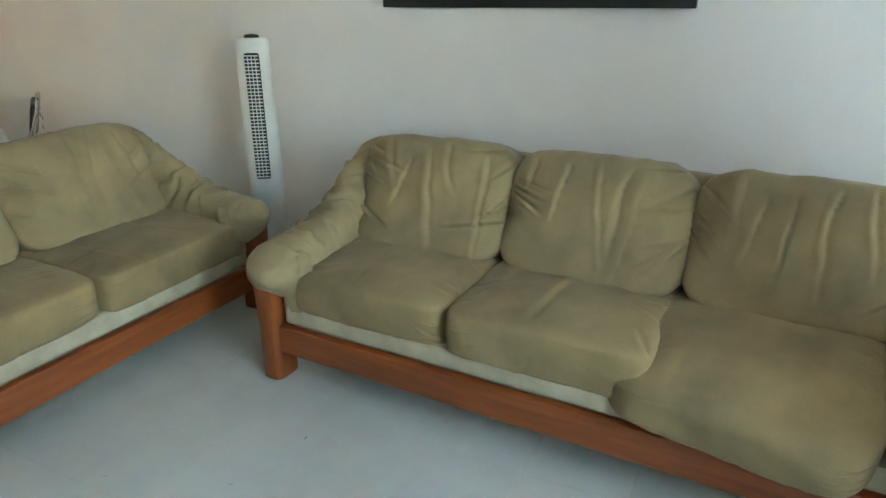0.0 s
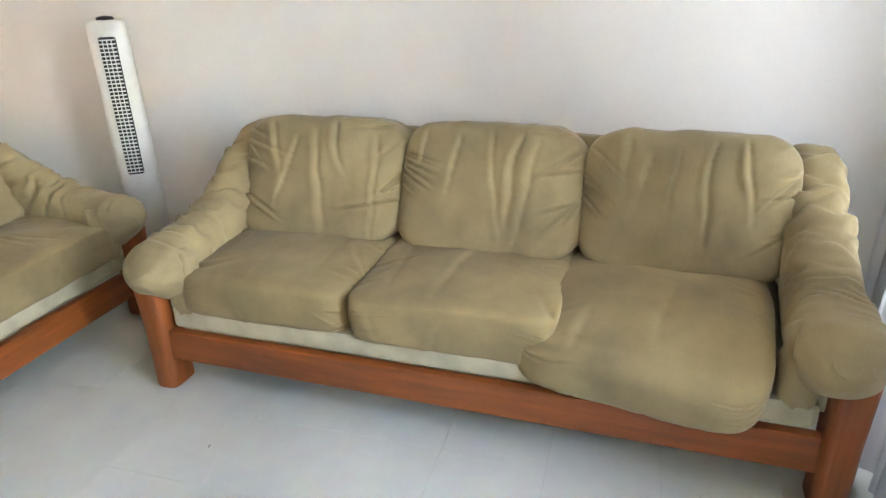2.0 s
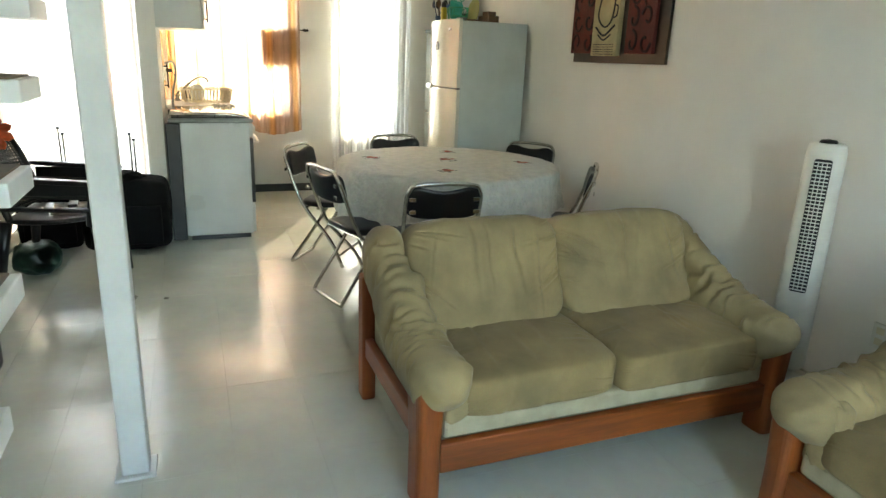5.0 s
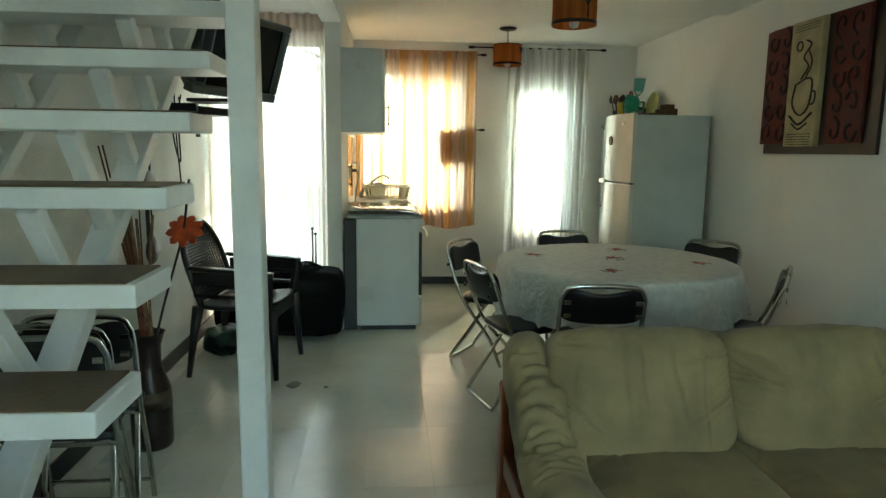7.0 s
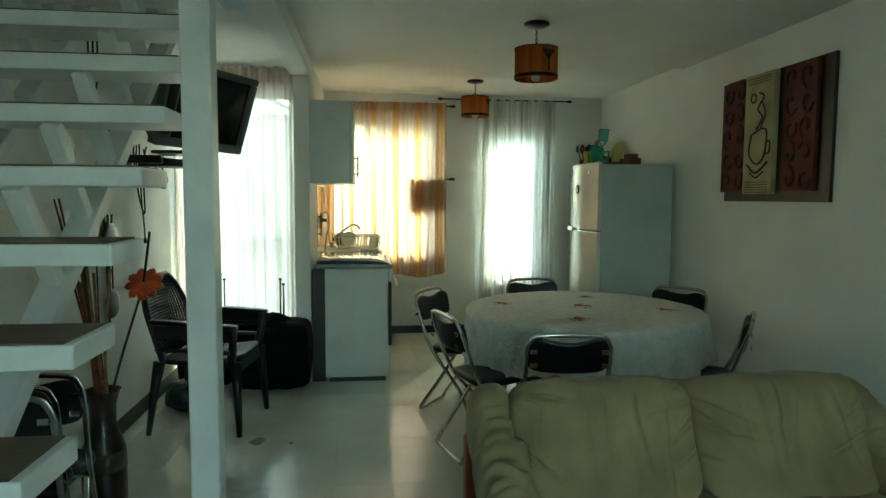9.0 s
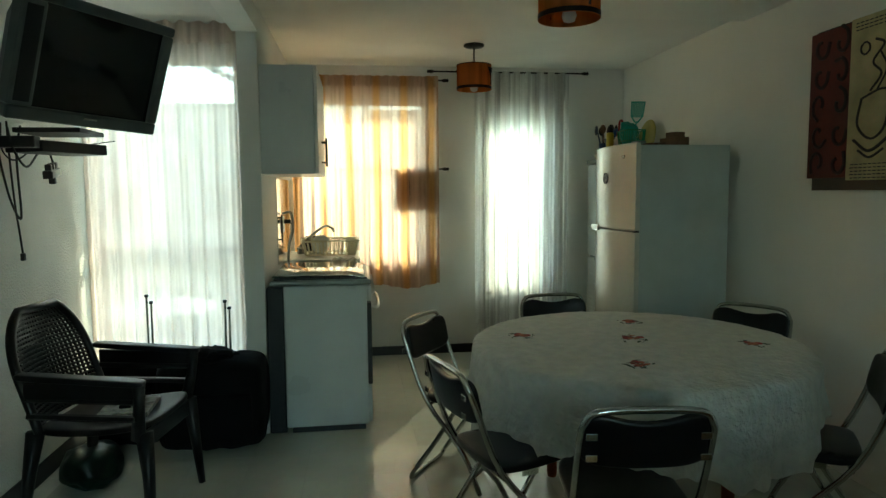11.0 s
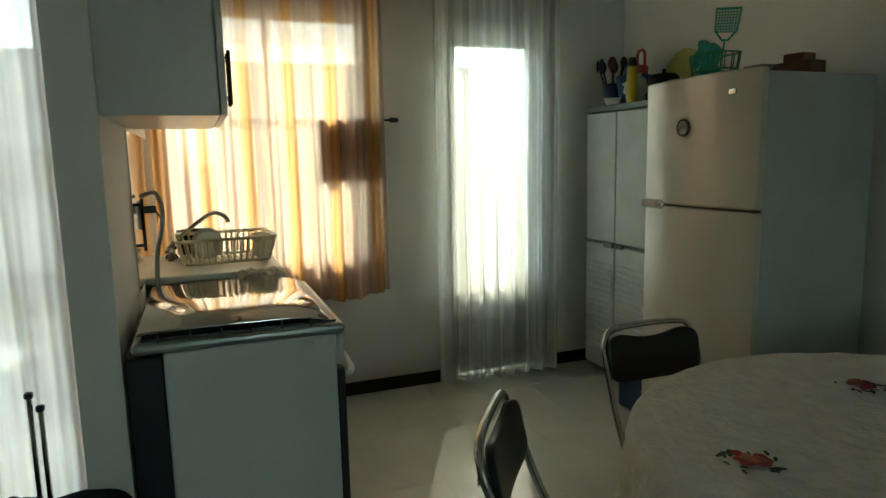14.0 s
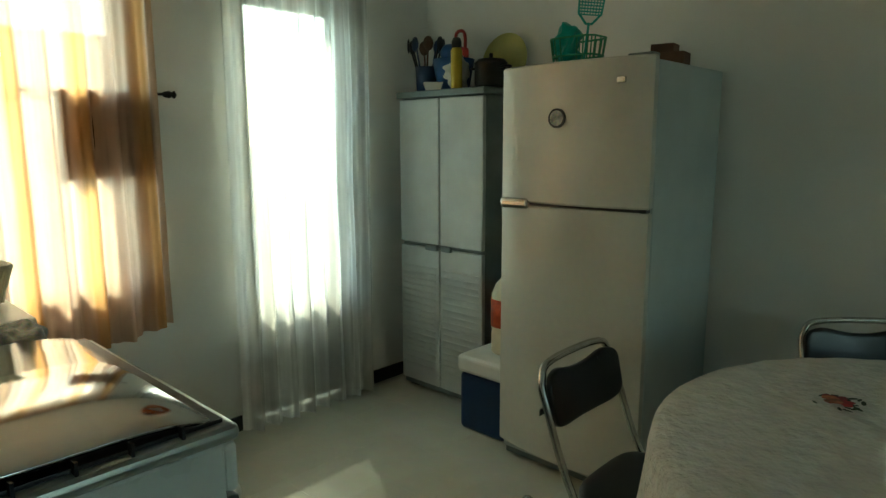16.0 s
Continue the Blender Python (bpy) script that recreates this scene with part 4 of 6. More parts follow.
for i, (fx, fy, fr) in enumerate(((-4.40, 1.644, 0.075), (-4.539, 1.154, 0.055), (-3.965, 1.48, 0.055), (-4.197, 2.12, 0.055), (-4.756, 1.789, 0.055))):
    fl = part("flower_print", disc_marks(bmesh.new(), (fx - TX, fy - TY, 0.0080), fr * 0.62, 15, 0.003, 0.75, i), REDF, tc_, "printed red flower bunch")
    tagged(part("flower_highlights", disc_marks(bmesh.new(), (fx - TX, fy - TY, 0.0096), fr * 0.5, 7, 0.003, 0.6, i + 20), PINKF, fl), kind="stuff")
    tagged(part("leaf_print", disc_marks(bmesh.new(), (fx - TX, fy - TY, 0.0066), fr * 1.15, 18, 0.002, 0.35, i + 40), GREENF, fl), kind="stuff")


# ---------------------------------------------------------------- pendant lamps


def pendant(m, label):
    p = thing("pendant_lamp", label, "lamp", m, "pendant lamps")
    part("canopy", lathe(bmesh.new(), [(0.0, 0.0), (0.075, 0.0), (0.078, -0.012), (0.06, -0.022), (0.0, -0.026)], 24, caps=False), DARKMETAL, p, "", True)
    bm = bmesh.new()
    for k in range(7):
        z = -0.03 - 0.0165 * k
        pts = [(0.007 * math.cos(a) if k % 2 else 0, 0 if k % 2 else 0.007 * math.cos(a), z + 0.012 * math.sin(a) - 0.006) for a in [2 * math.pi * q / 10 for q in range(10)]]
        tube(bm, pts, 0.002, 5, True)
    part("chain", bm, DARKMETAL, p)
    sh = part("shade", lathe(bmesh.new(), [(0.128, -0.330), (0.128, -0.15), (0.126, -0.15), (0.126, -0.330)], 40, caps=False), SHADE_OR, p, "orange drum shade with a tree motif", True)
    for z, hh in ((-0.318, 0.020), (-0.152, 0.006)):
        part("band", lathe(bmesh.new(), [(0.1285, z - hh / 2), (0.1305, z - hh / 2), (0.1305, z + hh / 2), (0.1285, z + hh / 2)], 40, caps=False), DARKMETAL, sh, "dark shade band")
    for az in (20, 200):
        bm = bmesh.new()

        def on(a, z):
            t = radians(az) + a
            return (0.130 * math.cos(t), 0.130 * math.sin(t), z)
        tube(bm, [on(0, -0.30), on(0.01, -0.25), on(0.0, -0.215)], [0.006, 0.0035, 0.003], 5)
        rnd = random.Random(az)
        for k in range(9):
            a0 = -0.30 + 0.075 * k
            tube(bm, [on(0, -0.24 + 0.01 * (k % 3)), on(a0 * 0.6, -0.205), on(a0, -0.185 + 0.012 * rnd.random())], [0.003, 0.002, 0.0035], 4)
        part("tree_motif", bm, INK, sh)
    part("bulb", lathe(bmesh.new(), [(0.0, -0.345), (0.024, -0.338), (0.032, -0.315), (0.024, -0.285), (0.014, -0.265), (0.014, -0.24), (0.0, -0.24)], 16, caps=False), BULB, p, "unlit bulb below the shade", True)
    tube_bm = tube(bmesh.new(), [(0, 0, -0.14), (0, 0, -0.25)], 0.006, 8)
    for a in (0, 120, 240):
        tube(tube_bm, [(0, 0, -0.16), (0.126 * math.cos(radians(a)), 0.126 * math.sin(radians(a)), -0.156)], 0.002, 5)
    part("spider", tube_bm, DARKMETAL, p)
    return p


PL = pendant(pose(-4.28, 1.29, CL), "unlit orange drum pendant lamp above the table")
tagged(copy_thing(PL, pose(-6.41, 1.28, CK, 0, 0, 40)), "unlit orange drum pendant lamp in the kitchen")

# ---------------------------------------------------------------- stove
st = thing("stove", "white gas stove with a mirror-like steel lid and black back edge", "stove", pose(-5.835, KS, 0))
SX = 0.375
part("body", box(bmesh.new(), (0, 0.355, 0.47), (2 * SX, 0.49, 0.86), 0.008), ENAMEL, st)
part("back_panel", box(bmesh.new(), (0, 0.06, 0.45), (2 * SX - 0.01, 0.10, 0.88), 0.006), BLACK, st, "black rear panel")
part("plinth", box(bmesh.new(), (0, 0.36, 0.02), (2 * SX - 0.05, 0.44, 0.04)), BLACK, st)
bm = bmesh.new()
box(bm, (0, 0.33, 0.915), (2 * SX + 0.02, 0.60, 0.035), 0.016, seg=3)
part("hob_rim", bm, HOB, st, "brushed steel hob rim")
top = [(0.045, 0.957), (0.05, 0.962), (0.25, 0.966), (0.42, 0.965)] + [(0.42 + 0.175 * math.sin(a), 0.930 + 0.035 * math.cos(a)) for a in [k * math.pi / 18 for k in range(1, 10)]]
xs = [-SX + 0.015, -SX + 0.02, SX - 0.025, SX - 0.02]
vs = [(x, y, z - (0.006 if xi in (0, 3) else 0.0)) for xi, x in enumerate(xs) for y, z in top] + [(x, y, z - 0.012) for x in (xs[0], xs[3]) for y, z in top]
m_ = len(top)
fs = [(a * m_ + k, (a + 1) * m_ + k, (a + 1) * m_ + k + 1, a * m_ + k + 1) for a in range(3) for k in range(m_ - 1)]
fs += [(4 * m_ + k, 4 * m_ + k + 1, 5 * m_ + k + 1, 5 * m_ + k) for k in range(m_ - 1)] + [(k, k + 1, 4 * m_ + k + 1, 4 * m_ + k) for k in range(m_ - 1)] + [(3 * m_ + k, 5 * m_ + k, 5 * m_ + k + 1, 3 * m_ + k + 1) for k in range(m_ - 1)]
lid = raw("lid", vs, fs, STEEL, st, "polished lid closed over the burners, its front edge curving down", True)
# black bars and a black plate stand in for the dark slots under the lid
bm = bmesh.new()
for k in range(6):
    box(bm, (SX - 0.006, 0.10 + 0.085 * k, 0.943), (0.016, 0.006, 0.024), 0.001)
box(bm, (0, 0.33, 0.936), (2 * SX - 0.03, 0.55, 0.008))
part("lid_slots", bm, BLACK, st)
part("control_strip", box(bmesh.new(), (0, 0.612, 0.845), (2 * SX, 0.028, 0.10), 0.012), ENAMEL, st)
for k in range(5):
    o = part("knob", lathe(bmesh.new(), [(0.026, 0.0), (0.026, 0.01), (0.02, 0.022), (0.0, 0.024)], 18, caps=False), WHITEPL, st, "round white burner knob", True)
    o.matrix_local = pose(-0.28 + 0.14 * k, 0.626, 0.85, -90, 0, 0)
od = part("oven_door", box(bmesh.new(), (0, 0.612, 0.535), (2 * SX - 0.01, 0.028, 0.50), 0.006), BLACK, st, "black glass oven door")
part("oven_handle", tube(bmesh.new(), smooth_path([(-0.30, 0.626, 0.745), (-0.29, 0.66, 0.745), (-0.15, 0.675, 0.745), (0.15, 0.675, 0.745), (0.29, 0.66, 0.745), (0.30, 0.626, 0.745)], 5), 0.011, 8), WHITEPL, od, "white bowed oven handle", True)
part("drawer", box(bmesh.new(), (0, 0.610, 0.16), (2 * SX - 0.01, 0.024, 0.22), 0.006), ENAMEL, st)

# ---------------------------------------------------------------- wall cabinet
wc = thing("wall_cabinet", "white wall cabinet with a dark metal bar handle", "cabinet", pose(-5.527, KS, 1.56))
part("carcass", box(bmesh.new(), (-0.40, 0.155, 0.317), (0.80, 0.31, 0.634), 0.003), ENAMEL, wc)
for k in range(2):
    dr = part("door", box(bmesh.new(), (-0.20 - 0.40 * k, 0.323, 0.317), (0.396, 0.02, 0.63), 0.003), TRIM, wc)
    hx = -0.36 if k == 0 else -0.44
    bm = bmesh.new()
    tube(bm, [(hx, 0.363, 0.06), (hx, 0.363, 0.24)], 0.006, 8)
    for zz in (0.085, 0.215):
        tube(bm, [(hx, 0.333, zz), (hx, 0.363, zz)], 0.005, 8)
    part("handle", bm, DARKMETAL, dr, "dark metal bar handle")

# ---------------------------------------------------------------- sink
sk = thing("sink_unit", "white sink top on a dark recessed base", "sink", pose(-6.86, KS, 0))
part("sink_top", box(bmesh.new(), (0, 0.285, 0.935), (0.78, 0.57, 0.035), 0.010), WHITEPL, sk, "white speckled sink top")
# the shade inside the open base is a solid black box
part("base_shade_box", box(bmesh.new(), (0.02, 0.26, 0.455), (0.70, 0.50, 0.91), 0.004), BLACK, sk, "solid black box in place of the shaded open base")
part("splash_panel", box(bmesh.new(), (0.10, 0.004, 1.25), (1.18, 0.006, 0.60)), STEEL, sk, "shiny splash panel")
fc = thing("faucet", "chrome swan-neck kitchen faucet", "faucet", pose(-6.98, KS + 0.09, 0.954))
part("spout", tube(bmesh.new(), smooth_path([(0, 0, 0.0), (0, 0.0, 0.06), (0.02, 0.06, 0.12), (0.05, 0.16, 0.20), (0.06, 0.22, 0.225), (0.065, 0.265, 0.20), (0.066, 0.275, 0.175)], 6), 0.011, 10), CHROME, fc, "", True)
part("tap_base", lathe(bmesh.new(), [(0.03, 0.0), (0.03, 0.012), (0.018, 0.03), (0.018, 0.06)], 16), CHROME, fc, "", True)
for dx in (-0.07, 0.07):
    part("tap_handle", lathe(bmesh.new(), [(0.014, 0.0), (0.014, 0.035), (0.024, 0.04), (0.024, 0.055), (0.01, 0.06)], 12, (dx, 0, 0)), CHROME, fc, "", True)
rk = thing("dish_rack", "cream plastic dish drying rack on the sink", "dish rack", pose(-6.82, KS + 0.335, 0.955, 0, 0, 4))
W_, L_, H_ = 0.36, 0.44, 0.12


def rack_loop(z, k=1.0):
    w, l, r = W_ / 2 * k, L_ / 2 * k, 0.03
    pts = []
    for cx, cy, a0 in ((w - r, l - r, 0), (-w + r, l - r, 90), (-w + r, -l + r, 180), (w - r, -l + r, 270)):
        for q in range(4):
            a = radians(a0 + 30 * q)
            pts.append((cx + r * math.cos(a), cy + r * math.sin(a), z))
    return pts


bm = tube(bmesh.new(), rack_loop(H_, 1.0), 0.009, 6, True)
part("rim", bm, CREAMPL, rk)
part("foot_ring", tube(bmesh.new(), rack_loop(0.012, 0.86), 0.008, 6, True), CREAMPL, rk)
bm = bmesh.new()
for k in range(15):
    u = -0.86 + 1.72 * k / 14
    for s in (-1, 1):
        tube(bm, [(s * W_ / 2 * 0.86, u * L_ / 2, 0.012), (s * W_ / 2, u * L_ / 2 * 1.1, H_)], 0.0055, 5)
for k in range(11):
    u = -0.82 + 1.64 * k / 10
    for s in (-1, 1):
        tube(bm, [(u * W_ / 2, s * L_ / 2 * 0.86, 0.012), (u * W_ / 2 * 1.1, s * L_ / 2, H_)], 0.0055, 5)
for k in range(13):
    yy = -L_ / 2 * 0.8 + L_ * 0.8 * k / 12
    tube(bm, [(-W_ / 2 * 0.86, yy, 0.012), (W_ / 2 * 0.86, yy, 0.012)], 0.005, 5)
part("slats", bm, CREAMPL, rk, "upright plastic bars")
part("cutlery_cup", lathe(bmesh.new(), [(0.035, 0.02), (0.045, 0.13), (0.041, 0.13), (0.031, 0.024)], 16, (0.10, 0.16, 0), caps=False), CREAMPL, rk, "", True)
for k in range(3):
    pl = thing("plate", "white plate standing in the dish rack", "plate", pose(-6.86 + 0.05 * k, KS + 0.26, 1.042, 0, 78, 0), "plates in the rack")
    part("dish", lathe(bmesh.new(), [(0.0, 0.0), (0.045, 0.0), (0.07, 0.01), (0.07, 0.014), (0.045, 0.005), (0.0, 0.005)], 24, caps=False), WHITEPL, pl, "", True)
ko = thing("kitchen_outlet", "white wall outlet with a black plug and cords", "outlet", pose(-6.45, KS + 0.008, 1.22))
part("plate", box(bmesh.new(), (0, 0.006, 0), (0.075, 0.012, 0.115), 0.004), WHITEPL, ko)
part("plug", box(bmesh.new(), (0, 0.035, 0.02), (0.03, 0.05, 0.03), 0.006), BLACK, ko)
part("cord", tube(bmesh.new(), smooth_path([(0, 0.055, 0.02), (0.02, 0.08, -0.04), (0.03, 0.05, -0.16), (0.05, 0.04, -0.30), (0.10, 0.05, -0.42)], 6), 0.004, 6), CORD, ko, "black power cord", True)
hs_ = thing("grey_hose", "grey gas hose hanging from the wall", "hose", pose(-6.33, KS + 0.01, 0.80))
part("hose", tube(bmesh.new(), smooth_path([(-0.05, 0.01, 0.50), (0.02, 0.07, 0.51), (0.06, 0.09, 0.42), (0.05, 0.06, 0.28), (0.06, 0.05, 0.12), (0.05, 0.05, 0.0)], 7), 0.009, 8), GREYHOSE, hs_, "", True)
hb = thing("towel_bar", "short upright metal bar on the splash panel", "towel bar", pose(-6.13, KS + 0.01, 1.20))
part("bar", tube(bmesh.new(), [(0, 0.03, -0.09), (0, 0.03, 0.10)], 0.006, 8), DARKMETAL, hb)
for zz in (-0.07, 0.08):
    part("stud", tube(bmesh.new(), [(0, 0.0, zz), (0, 0.03, zz)], 0.006, 8), DARKMETAL, hb)
sp = thing("kitchen_pot", "small steel pot behind the dish rack", "pot", pose(-7.08, KS + 0.20, 0.954))
part("pot_body", lathe(bmesh.new(), [(0.0, 0.0), (0.075, 0.0), (0.085, 0.02), (0.085, 0.13), (0.081, 0.13), (0.08, 0.02), (0.0, 0.012)], 24, caps=False), DARKMETAL, sp, "", True)
cl = thing("dish_cloth", "crumpled checked cloth behind the stove", "cloth", pose(-6.36, KS + 0.46, 0.93))
v, f = pillow((0.14, 0.18, 0.06), 14, 2.5, 0.03, 9, freq=14)
raw("cloth", v, f, PAPER, cl, "", True)
part("shelf_edge", box(bmesh.new(), (0.02, -0.12, -0.02), (0.20, 0.30, 0.02), 0.003), BLACK, cl)

# ---------------------------------------------------------------- fridge
fr = thing("fridge", "tall cream two-door fridge with curved doors", "fridge", pose(-5.81, 2.09, 0))
part("body", box(bmesh.new(), (0, 0.375, 0.885), (0.68, 0.60, 1.69), 0.008), FRIDGE_SIDE, fr, "grey-white textured side panels")


def bowed(z0, z1, bulge=0.045):
    n, vs, fs = 20, [], []
    zs = [z0, z0 + 0.008, z1 - 0.008, z1]
    for zi, z in enumerate(zs):
        ins = 0.006 if zi in (0, 3) else 0.0
        for k in range(n + 1):
            u = 2 * k / n - 1
            vs.append((u * (0.338 - ins), 0.045 + ins - bulge * (1 - abs(u) ** 2.2), z))
        vs.append((0.338 - ins, 0.075, z))
        vs.append((-0.338 + ins, 0.075, z))
    m_ = n + 3
    for zi in range(3):
        for k in range(m_):
            fs.append((zi * m_ + k, zi * m_ + (k + 1) % m_, (zi + 1) * m_ + (k + 1) % m_, (zi + 1) * m_ + k))
    fs.append(list(range(m_))[::-1])
    fs.append([3 * m_ + k for k in range(m_)])
    return vs, fs


v, f = bowed(0.085, 1.178)
ld = raw("lower_door", v, f, FRIDGE, fr)
v, f = bowed(1.190, 1.745)
ud = raw("freezer_door", v, f, FRIDGE, fr)
part("kick_grille", box(bmesh.new(), (0, 0.10, 0.045), (0.66, 0.03, 0.07), 0.004), GREYTRIM, fr)
part("door_gap", box(bmesh.new(), (0, 0.068, 1.184), (0.66, 0.05, 0.014)), BLACK, fr)
part("door_grip", box(bmesh.new(), (-0.245, 0.015, 1.185), (0.15, 0.035, 0.045), 0.016), CHROME, ud, "silver recessed door grip")
part("top_hinge", box(bmesh.new(), (0.27, 0.09, 1.748), (0.10, 0.06, 0.018), 0.006), GREYTRIM, fr)
part("badge", box(bmesh.new(), (0.23, 0.006, 1.66), (0.035, 0.012, 0.022), 0.003), CHROME, ud, "small silver badge")
mg = thing("fridge_magnet", "round black and white fridge magnet", "magnet", pose(-5.845, 2.09, 1.53, 90, 0, 0))
part("rim", lathe(bmesh.new(), [(0.030, -0.004), (0.038, -0.004), (0.038, 0.008), (0.030, 0.008)], 24, caps=False), BLACK, mg)
part("face", lathe(bmesh.new(), [(0.0, -0.003), (0.030, -0.003), (0.030, 0.006), (0.0, 0.006)], 24, caps=False), PAPER, mg)

# things on the fridge
gb = thing("green_wire_basket", "small green plastic wire basket on the fridge", "basket", pose(-5.88, 2.28, 1.732))
bm = bmesh.new()
for z, k in ((0.006, 0.85), (0.05, 0.92), (0.12, 1.0)):
    tube(bm, [(0.105 * k * q[0], 0.075 * k * q[1], z) for q in [(math.copysign(abs(math.cos(a)) ** 0.5, math.cos(a)), math.copysign(abs(math.sin(a)) ** 0.5, math.sin(a))) for a in [2 * math.pi * i / 28 for i in range(28)]]], 0.004, 5, True)
for i in range(22):
    a = 2 * math.pi * i / 22
    q = (math.copysign(abs(math.cos(a)) ** 0.5, math.cos(a)), math.copysign(abs(math.sin(a)) ** 0.5, math.sin(a)))
    tube(bm, [(0.105 * 0.85 * q[0], 0.075 * 0.85 * q[1], 0.006), (0.105 * q[0], 0.075 * q[1], 0.12)], 0.003, 5)
tagged(part("basket_wire", bm, GREENPL, gb), kind="stuff")
bg = thing("plastic_bag", "crumpled pale green plastic bag in the basket", "bag", pose(-5.93, 2.28, 1.745))
v, f = pillow((0.09, 0.10, 0.17), 14, 2.6, 0.03, 21, freq=16)
raw("bag", [q + Vector((0, 0, 0.085)) for q in v], f, TEALPL, bg, "", True)
sw = thing("fly_swatter", "green plastic fly swatter standing in the basket", "fly swatter", pose(-5.86, 2.29, 1.745, 0, 6, 32))
part("stick", tube(bmesh.new(), [(0, 0, 0), (0, 0, 0.17)], 0.005, 6), TEALPL, sw)
bm = bmesh.new()
outline = [(-0.012, 0.165), (-0.045, 0.205), (-0.052, 0.30), (0.052, 0.30), (0.045, 0.205), (0.012, 0.165)]
tube(bm, [(a, 0, b) for a, b in outline], 0.005, 6, True)
for k in range(9):
    tube(bm, [(-0.045 + 0.0112 * k, 0, 0.20), (-0.05 + 0.0125 * k, 0, 0.30)], 0.0032, 4)
for k in range(9):
    tube(bm, [(-0.048, 0, 0.20 + 0.012 * k), (0.048, 0, 0.20 + 0.012 * k)], 0.0032, 4)
tagged(part("paddle", bm, TEALPL, sw, "perforated square paddle"), kind="stuff")
bxs = thing("brown_box", "small brown cardboard boxes stacked on the fridge", "box", pose(-5.58, 2.44, 1.732, 0, 0, 8))
part("lower_box", box(bmesh.new(), (0, 0, 0.025), (0.17, 0.10, 0.05), 0.002), BROWNBOX, bxs)
part("upper_box", box(bmesh.new(), (-0.005, 0.01, 0.068), (0.09, 0.08, 0.035), 0.002), BROWNBOX, bxs)
wt = thing("wooden_tray", "thin brown wooden tray lying on the fridge", "tray", pose(-5.64, 2.33, 1.732, 0, 0, 4))
part("tray", lathe(bmesh.new(), [(0.0, 0.0), (0.06, 0.0), (0.085, 0.018), (0.08, 0.018), (0.057, 0.006), (0.0, 0.006)], 24, caps=False), BROWNBOX, wt, "", True)

# ---------------------------------------------------------------- locker
lk = thing("storage_locker", "tall grey plastic storage cabinet with four closed doors", "cabinet", pose(-7.125, 2.43, 0))
LW = 0.62
part("carcass", box(bmesh.new(), (LW / 2, 0.20, 0.85), (LW, 0.34, 1.66), 0.006), GREYTRIM, lk)
part("top_board", box(bmesh.new(), (LW / 2, 0.185, 1.695), (LW + 0.02, 0.385, 0.035), 0.006), GREYTRIM, lk)
for c_ in range(2):
    xa = 0.004 + c_ * LW / 2
    part("upper_door", box(bmesh.new(), (xa + LW / 4 - 0.004, 0.018, 1.275), (LW / 2 - 0.008, 0.026, 0.79), 0.006), LOCKER, lk)
    dd = part("lower_door", box(bmesh.new(), (xa + LW / 4 - 0.004, 0.018, 0.46), (LW / 2 - 0.008, 0.026, 0.80), 0.006), LOCKER, lk)
    for k in range(17):
        part("slat", box(bmesh.new(), (xa + LW / 4 - 0.004, 0.004, 0.16 + 0.036 * k), (LW / 2 - 0.05, 0.006, 0.026), 0.0025, Euler((radians(14), 0, 0)).to_matrix(), 1), LOCKER, dd)
part("latch", boxes(((LW / 2 - 0.05, -0.003, 0.865), (0.09, 0.02, 0.035)), ((LW / 2 + 0.06, -0.003, 0.865), (0.07, 0.02, 0.03)), bev=0.006), GREYTRIM, lk, "grey plastic latch")
for xx in (0.05, LW - 0.05):
    part("foot", box(bmesh.new(), (xx, 0.20, 0.012), (0.06, 0.28, 0.024)), BLACK, lk)
ZT = 1.713
cu = thing("utensil_cup", "dark cup full of kitchen utensils on the cabinet", "cup", pose(-7.03, 2.56, ZT))
part("cup", lathe(bmesh.new(), [(0.0, 0.0), (0.055, 0.0), (0.062, 0.14), (0.058, 0.14), (0.051, 0.008), (0.0, 0.008)], 20, caps=False), NAVY, cu, "", True)
ru = random.Random(6)
for k in range(8):
    a = 2 * math.pi * k / 8
    q = (0.095 * math.cos(a), 0.075 * math.sin(a))
    bm = tube(bmesh.new(), [(0.02 * math.cos(a), 0.02 * math.sin(a), 0.01), (q[0], q[1], 0.22 + 0.03 * ru.random())], 0.005, 6)
    v_ = bmesh.ops.create_uvsphere(bm, u_segments=10, v_segments=6, radius=1.0)["verts"]
    bmesh.ops.transform(bm, matrix=pose(q[0] * 1.15, q[1] * 1.15, 0.255, 0, 0, math.degrees(a)) @ Matrix.Diagonal((0.008, 0.028, 0.04, 1)), verts=v_)
    part("utensil", bm, (BLACK, BLACK, NAVY, BROWNBOX)[k % 4], cu, "spoon or spatula", True)
bk_ = thing("blue_basket", "blue plastic basket of odds and ends on the cabinet", "basket", pose(-6.86, 2.60, ZT))
part("tub", lathe(bmesh.new(), [(0.0, 0.0), (0.085, 0.0), (0.115, 0.17), (0.110, 0.17), (0.08, 0.008), (0.0, 0.008)], 20, caps=False), BLUEPL, bk_, "", True)
v, f = pillow((0.10, 0.10, 0.10), 10, 2.2, 0.01, 31)
o = raw("blue_ball", v, f, BLUEPL, bk_, "", True)
o.matrix_local = pose(-0.03, 0, 0.20)
bm = tube(bmesh.new(), smooth_path([(-0.03, 0, 0.16), (-0.035, 0, 0.27), (-0.02, 0, 0.31), (0.02, 0, 0.31), (0.035, 0, 0.27), (0.03, 0, 0.16)], 5), 0.009, 8)
box(bm, (0, 0, 0.19), (0.10, 0.05, 0.08), 0.02)
o = part("red_tool", bm, REDPL, bk_, "red plastic kitchen tool with a loop handle", True)
